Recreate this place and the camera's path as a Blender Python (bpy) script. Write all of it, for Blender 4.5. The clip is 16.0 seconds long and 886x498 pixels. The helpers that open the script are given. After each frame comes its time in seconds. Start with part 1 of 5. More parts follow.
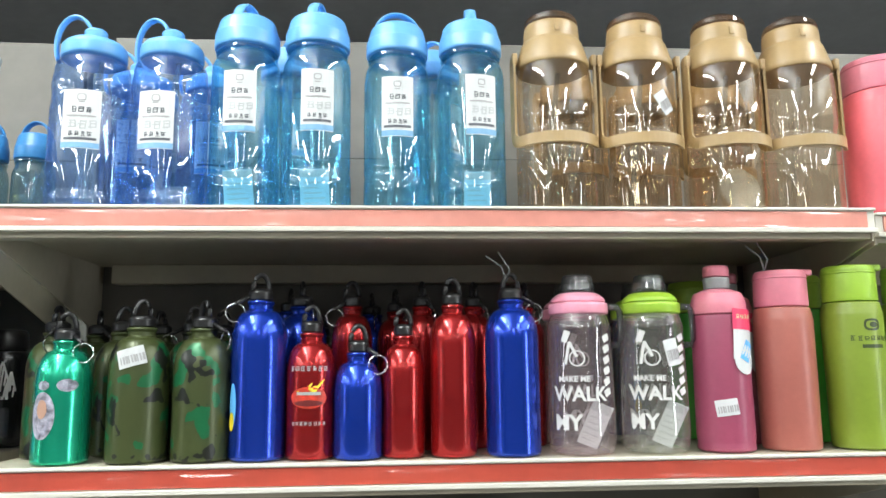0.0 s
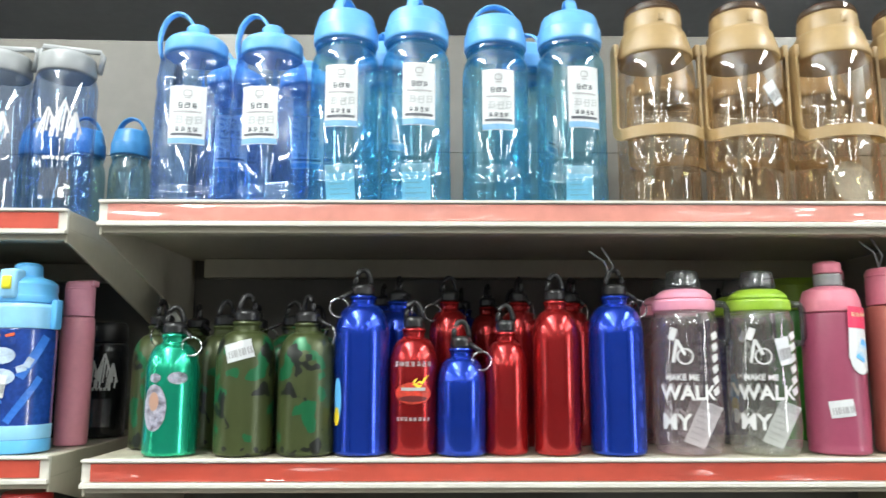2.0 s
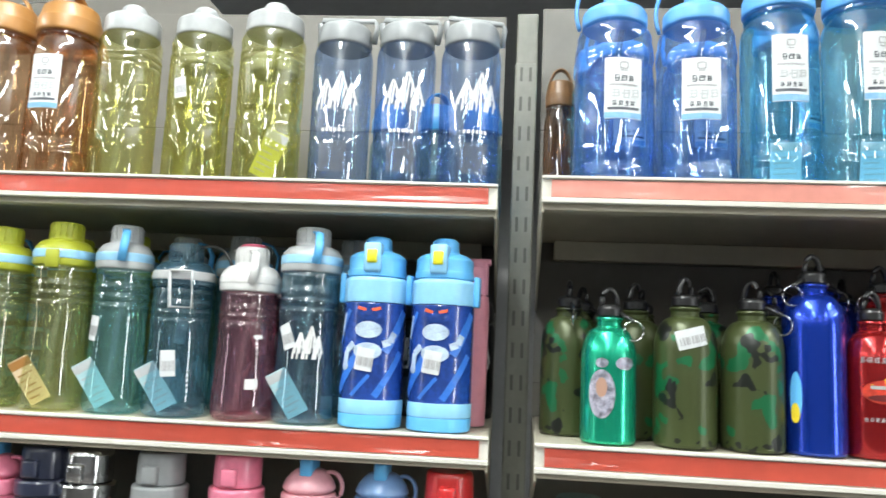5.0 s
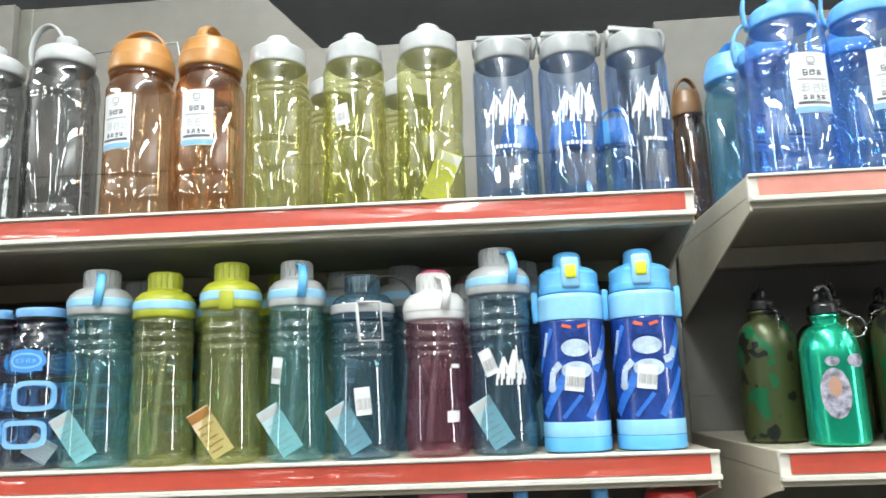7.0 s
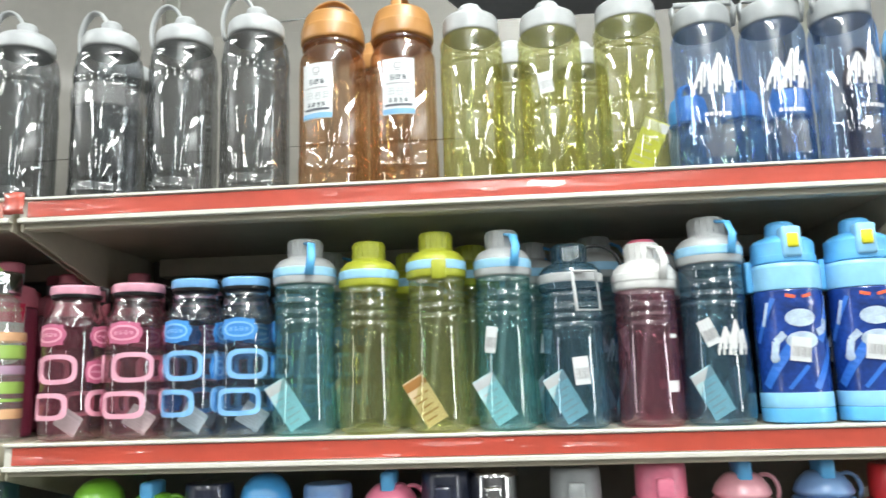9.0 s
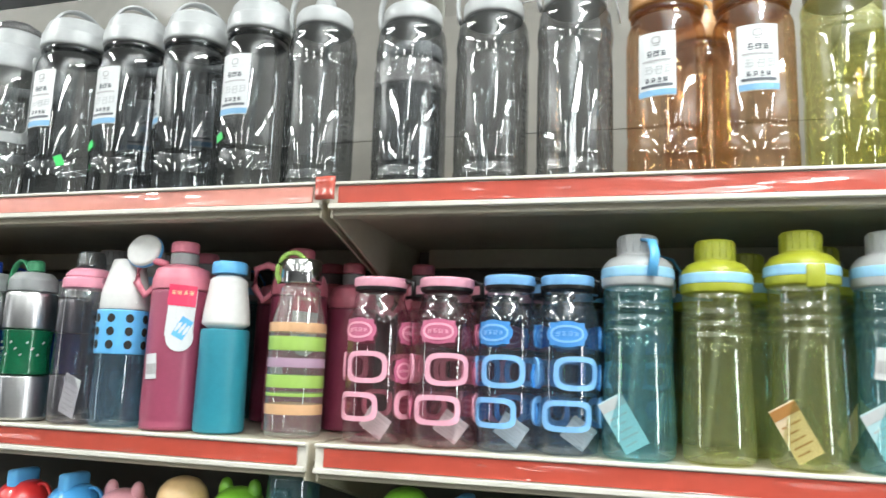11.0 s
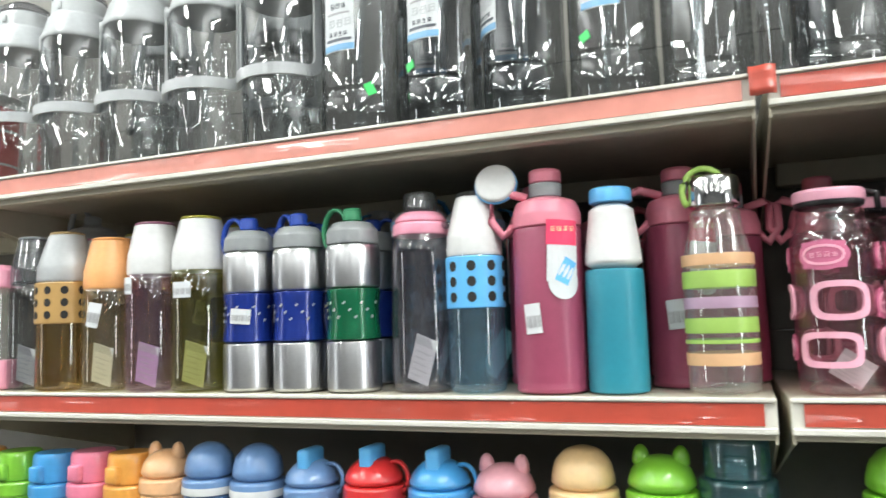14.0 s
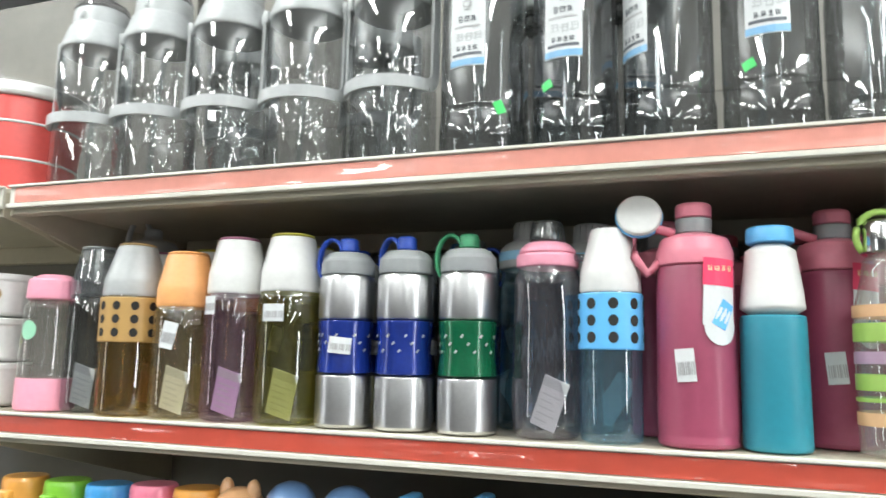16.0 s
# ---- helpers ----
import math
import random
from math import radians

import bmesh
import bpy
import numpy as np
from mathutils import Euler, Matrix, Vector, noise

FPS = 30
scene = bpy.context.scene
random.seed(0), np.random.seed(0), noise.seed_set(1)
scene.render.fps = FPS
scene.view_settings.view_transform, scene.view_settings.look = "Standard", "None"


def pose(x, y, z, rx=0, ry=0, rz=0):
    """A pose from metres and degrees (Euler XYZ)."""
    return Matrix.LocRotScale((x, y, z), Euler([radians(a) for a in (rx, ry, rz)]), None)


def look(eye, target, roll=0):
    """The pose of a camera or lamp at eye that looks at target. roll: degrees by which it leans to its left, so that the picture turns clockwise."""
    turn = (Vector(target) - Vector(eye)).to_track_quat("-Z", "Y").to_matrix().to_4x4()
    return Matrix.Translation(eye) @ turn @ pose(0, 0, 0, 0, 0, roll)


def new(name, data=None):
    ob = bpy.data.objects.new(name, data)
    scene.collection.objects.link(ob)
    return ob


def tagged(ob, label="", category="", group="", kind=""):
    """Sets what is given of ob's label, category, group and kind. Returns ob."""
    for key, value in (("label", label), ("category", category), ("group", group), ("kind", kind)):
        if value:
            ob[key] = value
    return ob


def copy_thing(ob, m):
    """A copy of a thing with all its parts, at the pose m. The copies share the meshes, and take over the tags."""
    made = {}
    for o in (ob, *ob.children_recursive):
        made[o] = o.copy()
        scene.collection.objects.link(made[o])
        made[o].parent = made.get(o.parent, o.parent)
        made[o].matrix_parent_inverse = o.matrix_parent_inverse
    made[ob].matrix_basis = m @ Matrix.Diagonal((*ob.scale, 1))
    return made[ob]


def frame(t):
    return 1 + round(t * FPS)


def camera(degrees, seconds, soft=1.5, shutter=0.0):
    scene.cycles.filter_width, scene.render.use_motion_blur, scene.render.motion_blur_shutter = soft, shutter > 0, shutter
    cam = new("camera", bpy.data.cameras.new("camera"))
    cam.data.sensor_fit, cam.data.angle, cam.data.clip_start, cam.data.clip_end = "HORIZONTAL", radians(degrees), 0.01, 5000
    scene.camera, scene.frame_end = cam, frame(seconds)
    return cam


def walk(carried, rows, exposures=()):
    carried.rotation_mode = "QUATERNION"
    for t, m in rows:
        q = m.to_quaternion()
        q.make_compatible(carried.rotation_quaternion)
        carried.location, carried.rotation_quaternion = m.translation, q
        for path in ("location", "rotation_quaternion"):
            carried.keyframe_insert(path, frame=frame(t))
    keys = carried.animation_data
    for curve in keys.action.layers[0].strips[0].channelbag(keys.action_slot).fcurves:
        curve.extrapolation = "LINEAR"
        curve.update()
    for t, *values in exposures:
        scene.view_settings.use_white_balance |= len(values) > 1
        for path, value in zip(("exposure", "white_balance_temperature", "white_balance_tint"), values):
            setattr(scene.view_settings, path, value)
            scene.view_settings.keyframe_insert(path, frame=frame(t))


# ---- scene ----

cam = camera(60.7, 16.0, shutter=0.4)
PATH = [
    (0, (0.523, -0.999, 1.439), (0.66, 0.972, 1.75), -0.6),
    (0.5, (0.527, -1.0, 1.442), (0.655, 0.973, 1.739), -0.5),
    (1, (0.517, -1.001, 1.438), (0.636, 0.97, 1.759), -0.5),
    (1.5, (0.497, -1.0, 1.44), (0.565, 0.974, 1.758), 0.1),
    (2, (0.442, -0.986, 1.444), (0.466, 0.992, 1.737), 0.0),
    (2.5, (0.364, -0.966, 1.44), (0.365, 1.013, 1.729), 1.0),
    (3, (0.282, -0.959, 1.443), (0.206, 1.02, 1.725), 1.2),
    (3.5, (0.199, -0.963, 1.44), (0.088, 1.01, 1.751), 1.2),
    (4, (0.123, -0.956, 1.434), (0.0, 1.018, 1.731), 1.4),
    (4.5, (0.046, -0.951, 1.434), (-0.056, 1.027, 1.713), 1.4),
    (5, (-0.016, -0.952, 1.432), (-0.238, 1.019, 1.69), 2.6),
    (5.2, (-0.024, -0.952, 1.421), (-0.271, 1.013, 1.698), 1.9),
    (7.3, (-0.344, -0.927, 1.403), (-0.47, 1.035, 1.773), -2.3),
    (7.5, (-0.351, -0.92, 1.429), (-0.492, 1.049, 1.751), -1.8),
    (8, (-0.414, -0.92, 1.419), (-0.513, 1.054, 1.723), -1.7),
    (8.5, (-0.492, -0.932, 1.408), (-0.609, 1.034, 1.758), -2.1),
    (9, (-0.567, -0.947, 1.39), (-0.765, 1.015, 1.726), -1.7),
    (9.5, (-0.624, -0.956, 1.39), (-0.869, 0.999, 1.738), -2.5),
    (10, (-0.704, -0.936, 1.39), (-1.032, 1.004, 1.752), -1.2),
    (10.2, (-0.734, -0.92, 1.408), (-1.141, 1.008, 1.749), -0.6),
    (12.3, (-1.017, -0.841, 1.42), (-1.654, 1.029, 1.728), 2.1),
    (12.5, (-1.062, -0.839, 1.417), (-1.716, 1.024, 1.734), 1.6),
    (13, (-1.156, -0.827, 1.426), (-1.832, 1.032, 1.723), 0.7),
    (13.5, (-1.237, -0.835, 1.422), (-1.913, 1.039, 1.601), -1.0),
    (14, (-1.277, -0.824, 1.408), (-2.011, 1.027, 1.597), -1.8),
    (14.5, (-1.325, -0.833, 1.41), (-2.131, 0.99, 1.58), -1.4),
    (15, (-1.394, -0.8, 1.414), (-2.131, 1.048, 1.621), -0.9),
    (15.5, (-1.451, -0.778, 1.442), (-2.085, 1.109, 1.634), -1.5),
    (16, (-1.468, -0.816, 1.409), (-2.149, 1.043, 1.695), 1.2),
]
walk(cam, [(t, look(eye, target, roll)) for t, eye, target, roll in PATH])

# ---- world and lights ----
world = bpy.data.worlds.new("world")
scene.world = world
world.use_nodes = True
world.node_tree.nodes["Background"].inputs[0].default_value = (0.9, 0.95, 1.0, 1)
world.node_tree.nodes["Background"].inputs[1].default_value = 0.3
scene.view_settings.exposure = -0.98
scene.cycles.transparent_max_bounces = 32
CEIL = 3.3


def lamp(name, m, sx, sy, watts, color=(0.96, 1.0, 0.97)):
    d = bpy.data.lights.new(name, "AREA")
    d.shape, d.size, d.size_y, d.energy, d.color = "RECTANGLE", sx, sy, watts, color
    ob = new(name, d)
    ob.matrix_world = m
    return ob


# ceiling light panels over the aisle, and two glazed doors at the ends of the shop
PANELS = [(x, y, 0.64) for x in (-5.0, -2.7, -0.4, 1.9, 4.2) for y in (-0.8, -2.7)] + [(x, -5.1, 1.4) for x in (-3.85, -1.55, 0.75, 3.05)]
for tx, ty, half in PANELS:
    lamp("panel_light", pose(tx, ty, CEIL - 0.49), 0.2, half * 2.03, 72 if ty > -2 else 50 if ty > -4 else 75)
# added upward fill lamps without fittings, only to brighten the ceiling
for tx in (-5.0, -0.4, 4.2):
    lamp("ceiling_fill", pose(tx, -1.9, CEIL - 0.41, 180), 0.3, 3.4, 230)
lamp("daylight", pose(6.43, -3.7, 1.35, 0, 90), 2.4, 0.6, 150, (0.93, 0.98, 1.0))
lamp("daylight", pose(-7.43, -3.4, 1.35, 0, -90), 2.4, 0.5, 40, (0.93, 0.98, 1.0))


# ---- materials ----
MATS = {}


def nodes_of(name):
    m = bpy.data.materials.new(name)
    m.use_nodes = True
    nt = m.node_tree
    nt.nodes.clear()
    return m, nt, nt.nodes.new("ShaderNodeOutputMaterial")


def varied(nt, color, scale, amount):
    """The colour with broad stains and fine grain."""
    tc = nt.nodes.new("ShaderNodeTexCoord")
    total = None
    for s, a in ((scale, amount), (scale * 9, amount * 0.6)):
        n = nt.nodes.new("ShaderNodeTexNoise")
        n.inputs["Scale"].default_value, n.inputs["Detail"].default_value = s, 5
        nt.links.new(tc.outputs["Object"], n.inputs["Vector"])
        r = nt.nodes.new("ShaderNodeMapRange")
        r.inputs[1].default_value, r.inputs[2].default_value = 0.3, 0.7
        r.inputs[3].default_value, r.inputs[4].default_value = 1 - a, 1 + a
        nt.links.new(n.outputs["Fac"], r.inputs[0])
        if total is None:
            total = r.outputs[0]
        else:
            k = nt.nodes.new("ShaderNodeMath")
            k.operation = "MULTIPLY"
            nt.links.new(total, k.inputs[0])
            nt.links.new(r.outputs[0], k.inputs[1])
            total = k.outputs[0]
    mul = nt.nodes.new("ShaderNodeVectorMath")
    mul.operation = "SCALE"
    mul.inputs[0].default_value = color
    nt.links.new(total, mul.inputs["Scale"])
    return mul.outputs[0], n.outputs["Fac"]


def solid(name, color, rough=0.4, metal=0.0, scale=14, amount=0.06, bump=0.0, coat=0.15):
    if name in MATS:
        return MATS[name]
    m, nt, out = nodes_of(name)
    b = nt.nodes.new("ShaderNodeBsdfPrincipled")
    col, fac = varied(nt, color, scale, amount)
    nt.links.new(col, b.inputs["Base Color"])
    b.inputs["Roughness"].default_value, b.inputs["Metallic"].default_value = rough, metal
    b.inputs["Coat Weight"].default_value, b.inputs["Coat Roughness"].default_value = coat, 0.08
    if bump:
        bp = nt.nodes.new("ShaderNodeBump")
        bp.inputs["Strength"].default_value, bp.inputs["Distance"].default_value = bump, 0.002
        nt.links.new(fac, bp.inputs["Height"])
        nt.links.new(bp.outputs[0], b.inputs["Normal"])
    nt.links.new(b.outputs[0], out.inputs[0])
    MATS[name] = m
    return m


def clear(name, color, milky=0.16, ripple=0.025, gloss=0.1):
    """Tinted clear plastic: tinted light goes through, a white polish and a tinted sheen by the angle, a little milk in the wall."""
    if name in MATS:
        return MATS[name]
    m, nt, out = nodes_of(name)
    t = nt.nodes.new("ShaderNodeBsdfTransparent")
    t.inputs[0].default_value = (*[c ** 0.4 for c in color], 1)
    d, d1, d2 = nt.nodes.new("ShaderNodeMixShader"), nt.nodes.new("ShaderNodeBsdfDiffuse"), nt.nodes.new("ShaderNodeBsdfTranslucent")
    d1.inputs[0].default_value = d2.inputs[0].default_value = (*[c ** 1.25 for c in color], 1)
    nt.links.new(d1.outputs[0], d.inputs[1])
    nt.links.new(d2.outputs[0], d.inputs[2])
    tc = nt.nodes.new("ShaderNodeTexCoord")
    mp = nt.nodes.new("ShaderNodeMapping")
    mp.inputs["Scale"].default_value = (1, 1, 0.14)
    n = nt.nodes.new("ShaderNodeTexNoise")
    n.inputs["Scale"].default_value, n.inputs["Detail"].default_value = 42, 2
    nt.links.new(tc.outputs["Object"], mp.inputs[0])
    nt.links.new(mp.outputs[0], n.inputs["Vector"])
    bp = nt.nodes.new("ShaderNodeBump")
    bp.inputs["Strength"].default_value, bp.inputs["Distance"].default_value = ripple, 0.006
    nt.links.new(n.outputs["Fac"], bp.inputs["Height"])
    lw = nt.nodes.new("ShaderNodeLayerWeight")
    lw.inputs["Blend"].default_value = 0.5
    last = nt.nodes.new("ShaderNodeMixShader")
    last.inputs[0].default_value = milky * 0.6
    nt.links.new(t.outputs[0], last.inputs[1])
    nt.links.new(d.outputs[0], last.inputs[2])
    edge = tuple(c ** 1.2 for c in color)
    for tint, rough, power, most, least in ((edge, 0.14, 3.0, 0.55, 0.0), ((1, 1, 1), 0.025, 5.0, 0.5, gloss)):
        g = nt.nodes.new("ShaderNodeBsdfGlossy")
        g.inputs[0].default_value = (*tint, 1)
        g.inputs["Roughness"].default_value = rough
        nt.links.new(bp.outputs[0], g.inputs["Normal"])
        pw, f = nt.nodes.new("ShaderNodeMath"), nt.nodes.new("ShaderNodeMath")
        pw.operation, f.operation = "POWER", "MULTIPLY_ADD"
        pw.inputs[1].default_value, f.inputs[1].default_value, f.inputs[2].default_value = power, most, least
        nt.links.new(lw.outputs["Facing"], pw.inputs[0])
        nt.links.new(pw.outputs[0], f.inputs[0])
        mix = nt.nodes.new("ShaderNodeMixShader")
        nt.links.new(f.outputs[0], mix.inputs[0])
        nt.links.new(last.outputs[0], mix.inputs[1])
        nt.links.new(g.outputs[0], mix.inputs[2])
        last = mix
    nt.links.new(last.outputs[0], out.inputs[0])
    MATS[name] = m
    return m


def film_strip(name, color):
    """Printed paper behind a loose clear film, which wrinkles along the rail."""
    m, nt, out = nodes_of(name)
    b = nt.nodes.new("ShaderNodeBsdfPrincipled")
    col, _ = varied(nt, color, 5, 0.12)
    nt.links.new(col, b.inputs["Base Color"])
    b.inputs["Roughness"].default_value = 0.4
    b.inputs["Coat Weight"].default_value, b.inputs["Coat Roughness"].default_value = 1.0, 0.06
    tc, mp = nt.nodes.new("ShaderNodeTexCoord"), nt.nodes.new("ShaderNodeMapping")
    mp.inputs["Scale"].default_value = (5, 1, 42)
    mp.inputs["Rotation"].default_value = (0, radians(2.5), 0)
    n = nt.nodes.new("ShaderNodeTexNoise")
    n.inputs["Scale"].default_value, n.inputs["Detail"].default_value = 1.3, 1.5
    bp = nt.nodes.new("ShaderNodeBump")
    bp.inputs["Strength"].default_value, bp.inputs["Distance"].default_value = 0.9, 0.012
    nt.links.new(tc.outputs["Object"], mp.inputs[0])
    nt.links.new(mp.outputs[0], n.inputs["Vector"])
    nt.links.new(n.outputs["Fac"], bp.inputs["Height"])
    nt.links.new(bp.outputs[0], b.inputs["Coat Normal"])
    nt.links.new(b.outputs[0], out.inputs[0])
    return m


def camo():
    if "camouflage paint" in MATS:
        return MATS["camouflage paint"]
    m, nt, out = nodes_of("camouflage paint")
    b = nt.nodes.new("ShaderNodeBsdfPrincipled")
    tc = nt.nodes.new("ShaderNodeTexCoord")
    last = None
    for k, (s, edge, color) in enumerate(((24, 0.585, (0.006, 0.11, 0.04)), (29, 0.605, (0.008, 0.01, 0.008)))):
        mp = nt.nodes.new("ShaderNodeMapping")
        mp.inputs["Location"].default_value = (k * 3.7, 1.1, k * 1.9)
        n = nt.nodes.new("ShaderNodeTexNoise")
        n.inputs["Scale"].default_value, n.inputs["Detail"].default_value = s, 2.5
        r = nt.nodes.new("ShaderNodeValToRGB")
        r.color_ramp.elements[0].position, r.color_ramp.elements[1].position = edge, edge + 0.01
        mix = nt.nodes.new("ShaderNodeMix")
        mix.data_type = "RGBA"
        mix.inputs[6].default_value, mix.inputs[7].default_value = (0.052, 0.066, 0.022, 1), (*color, 1)
        nt.links.new(tc.outputs["Object"], mp.inputs[0])
        nt.links.new(mp.outputs[0], n.inputs["Vector"])
        nt.links.new(n.outputs["Fac"], r.inputs[0])
        nt.links.new(r.outputs[0], mix.inputs[0])
        if last:
            nt.links.new(last, mix.inputs[6])
        last = mix.outputs[2]
    nt.links.new(last, b.inputs["Base Color"])
    b.inputs["Roughness"].default_value, b.inputs["Metallic"].default_value = 0.32, 0.25
    nt.links.new(b.outputs[0], out.inputs[0])
    MATS["camouflage paint"] = m
    return m


CREAM = solid("cream painted steel", (0.5, 0.46, 0.36), 0.42, 0, 6, 0.07, 0.05)
PANEL = solid("grey back panel", (0.185, 0.175, 0.155), 0.6, 0, 4, 0.08, 0.1)
POST = solid("grey-green painted steel", (0.2, 0.2, 0.17), 0.45, 0, 8, 0.1, 0.1)
SLOT = solid("shadowed steel slot", (0.1, 0.1, 0.085), 0.7)
RAIL = solid("white price rail", (0.66, 0.64, 0.57), 0.3, 0, 9, 0.05)
RED = film_strip("red price strip", (0.46, 0.062, 0.036))
# paler copy of the red strip, with the film's glare put into its colour
GLARED = film_strip("glare-paled red price strip", (0.62, 0.24, 0.19))
WHITE = solid("white plastic", (0.7, 0.7, 0.69), 0.35)
PAPER = solid("white paper label", (0.66, 0.68, 0.69), 0.5, 0, 30, 0.04)
INK = solid("dark print", (0.1, 0.11, 0.13), 0.5)
FAINT = solid("faint grey print", (0.42, 0.42, 0.43), 0.5)
GHOST = solid("ghosted pale grey print", (0.53, 0.55, 0.56), 0.5)
PEACH_INK = solid("pale yellow print", (0.75, 0.62, 0.35), 0.5)
BLUEINK = solid("pale blue print", (0.2, 0.42, 0.65), 0.5)
BLACK = solid("black plastic", (0.012, 0.012, 0.013), 0.35)
DARK = solid("dark hole", (0.015, 0.014, 0.013), 0.8)
GREY = solid("grey plastic", (0.27, 0.285, 0.29), 0.4)
PALE = solid("pale grey plastic", (0.4, 0.415, 0.42), 0.4)
STEEL = solid("brushed steel", (0.6, 0.6, 0.61), 0.3, 1.0, 30, 0.05)
CHROME = solid("chrome", (0.7, 0.7, 0.7), 0.12, 1.0)
SKY = solid("sky blue plastic", (0.12, 0.45, 0.82), 0.35)
STRAW = clear("milky straw", (0.8, 0.85, 0.85), 0.45, 0.0)


# ---- mesh helpers ----
def part(name, bm, material, parent, label="", smooth=True):
    me = bpy.data.meshes.new(name)
    bmesh.ops.recalc_face_normals(bm, faces=bm.faces)
    for f in bm.faces:
        f.smooth = smooth
    bm.to_mesh(me)
    bm.free()
    me.materials.append(material)
    ob = new(name, me)
    ob.parent = parent
    if label:
        ob["label"] = label
    return ob


def rounded(profile, bend=0.0015):
    """A profile of (radius, height) with each corner cut by a small bevel."""
    out = [profile[0]]
    for a, b, c in zip(profile, profile[1:], profile[2:]):
        a, b, c = Vector(a), Vector(b), Vector(c)
        for q in (a, c):
            d = q - b
            k = min(bend, d.length * 0.4)
            out.append(tuple(b + d.normalized() * k) if d.length > 1e-6 else tuple(b))
    out.append(profile[-1])
    return out


def lathe(profile, seg=36, bend=0.0015, bm=None, x=0.0, y=0.0, squash=1.0, flute=None):
    """Turns a profile; flute = (count, depth, z0, z1) presses shallow upright panels into the wall between two heights."""
    bm = bm or bmesh.new()
    rings = []
    line = rounded(profile, bend)
    for r, z in line:
        if r < 1e-5:
            rings.append([bm.verts.new((x, y, z))])
            continue
        row = []
        for k in range(seg):
            a = 2 * math.pi * k / seg
            q = r
            if flute and flute[2] <= z <= flute[3]:
                q = r * (1 - flute[1] * (0.5 + 0.5 * math.cos(flute[0] * a)))
            row.append(bm.verts.new((x + q * math.cos(a), y + squash * q * math.sin(a), z)))
        rings.append(row)
    for a, b in zip(rings, rings[1:]):
        for k in range(seg):
            j = (k + 1) % seg
            if len(a) == 1 and len(b) == 1:
                continue
            if len(a) == 1:
                bm.faces.new((a[0], b[k], b[j]))
            elif len(b) == 1:
                bm.faces.new((a[k], a[j], b[0]))
            else:
                bm.faces.new((a[k], a[j], b[j], b[k]))
    if bend <= 0.002:
        for i in range(1, len(line) - 1):
            u, v = Vector(line[i]) - Vector(line[i - 1]), Vector(line[i + 1]) - Vector(line[i])
            if len(rings[i]) > 1 and u.length > 1e-7 and v.length > 1e-7 and u.angle(v) > 0.3:
                for k in range(seg):
                    e = bm.edges.get((rings[i][k], rings[i][(k + 1) % seg]))
                    if e:
                        e.smooth = False
    return bm


def solid_lathe(profile, seg=36, bend=0.0015, **kw):
    return lathe([(0, profile[0][1]), *profile, (0, profile[-1][1])], seg, bend, **kw)


def tube(points, r, seg=8, bm=None, flat=1.0, axis=None):
    """A tube along points; flat squeezes it across axis into a strap."""
    bm = bm or bmesh.new()
    pts = [Vector(p) for p in points]
    rings = []
    up = Vector(axis) if axis else None
    for i, p in enumerate(pts):
        d = (pts[min(i + 1, len(pts) - 1)] - pts[max(i - 1, 0)]).normalized()
        side = d.cross(up or (Vector((0, 0, 1)) if abs(d.z) < 0.9 else Vector((1, 0, 0)))).normalized()
        other = d.cross(side).normalized()
        rings.append([bm.verts.new(p + side * r * flat * math.cos(2 * math.pi * k / seg) + other * r * math.sin(2 * math.pi * k / seg)) for k in range(seg)])
    for a, b in zip(rings, rings[1:]):
        for k in range(seg):
            j = (k + 1) % seg
            bm.faces.new((a[k], a[j], b[j], b[k]))
    bm.faces.new(rings[0])
    bm.faces.new(rings[-1][::-1])
    return bm


def arc(cx, cy, cz, rx, rz, a0, a1, n=14, turn=0.0):
    """Points of an arc that stands upright, turned about z by degrees."""
    c, s = math.cos(radians(turn)), math.sin(radians(turn))
    out = []
    for k in range(n + 1):
        a = radians(a0 + (a1 - a0) * k / n)
        u = rx * math.cos(a)
        out.append((cx + u * c, cy + u * s, cz + rz * math.sin(a)))
    return out


def bent(polys, r, at=0.0, depth=0.0006):
    """Flat shapes (lists of (u, z), metres) laid round a cylinder of radius r, facing the aisle turned by at degrees."""
    bm = bmesh.new()

    def put(u, z, rr):
        a = u / r + radians(at)
        return bm.verts.new((rr * math.sin(a), -rr * math.cos(a), z))

    for poly in polys:
        outer = [put(u, z, r + depth) for u, z in poly]
        inner = [put(u, z, r + depth * 0.2) for u, z in poly]
        bm.faces.new(outer)
        for k in range(len(poly)):
            j = (k + 1) % len(poly)
            bm.faces.new((outer[k], inner[k], inner[j], outer[j]))
    bmesh.ops.remove_doubles(bm, verts=bm.verts, dist=1e-6)
    return bm


def rect(u0, u1, z0, z1, lean=0.0, n=6):
    """A rectangle cut into upright strips, so that it bends well."""
    out = []
    um, zm = (u0 + u1) / 2, (z0 + z1) / 2
    c, s = math.cos(radians(lean)), math.sin(radians(lean))

    def t(u, z):
        return (um + (u - um) * c - (z - zm) * s, zm + (u - um) * s + (z - zm) * c)

    for k in range(n):
        a, b = u0 + (u1 - u0) * k / n, u0 + (u1 - u0) * (k + 1) / n
        out.append([t(a, z0), t(b, z0), t(b, z1), t(a, z1)])
    return out


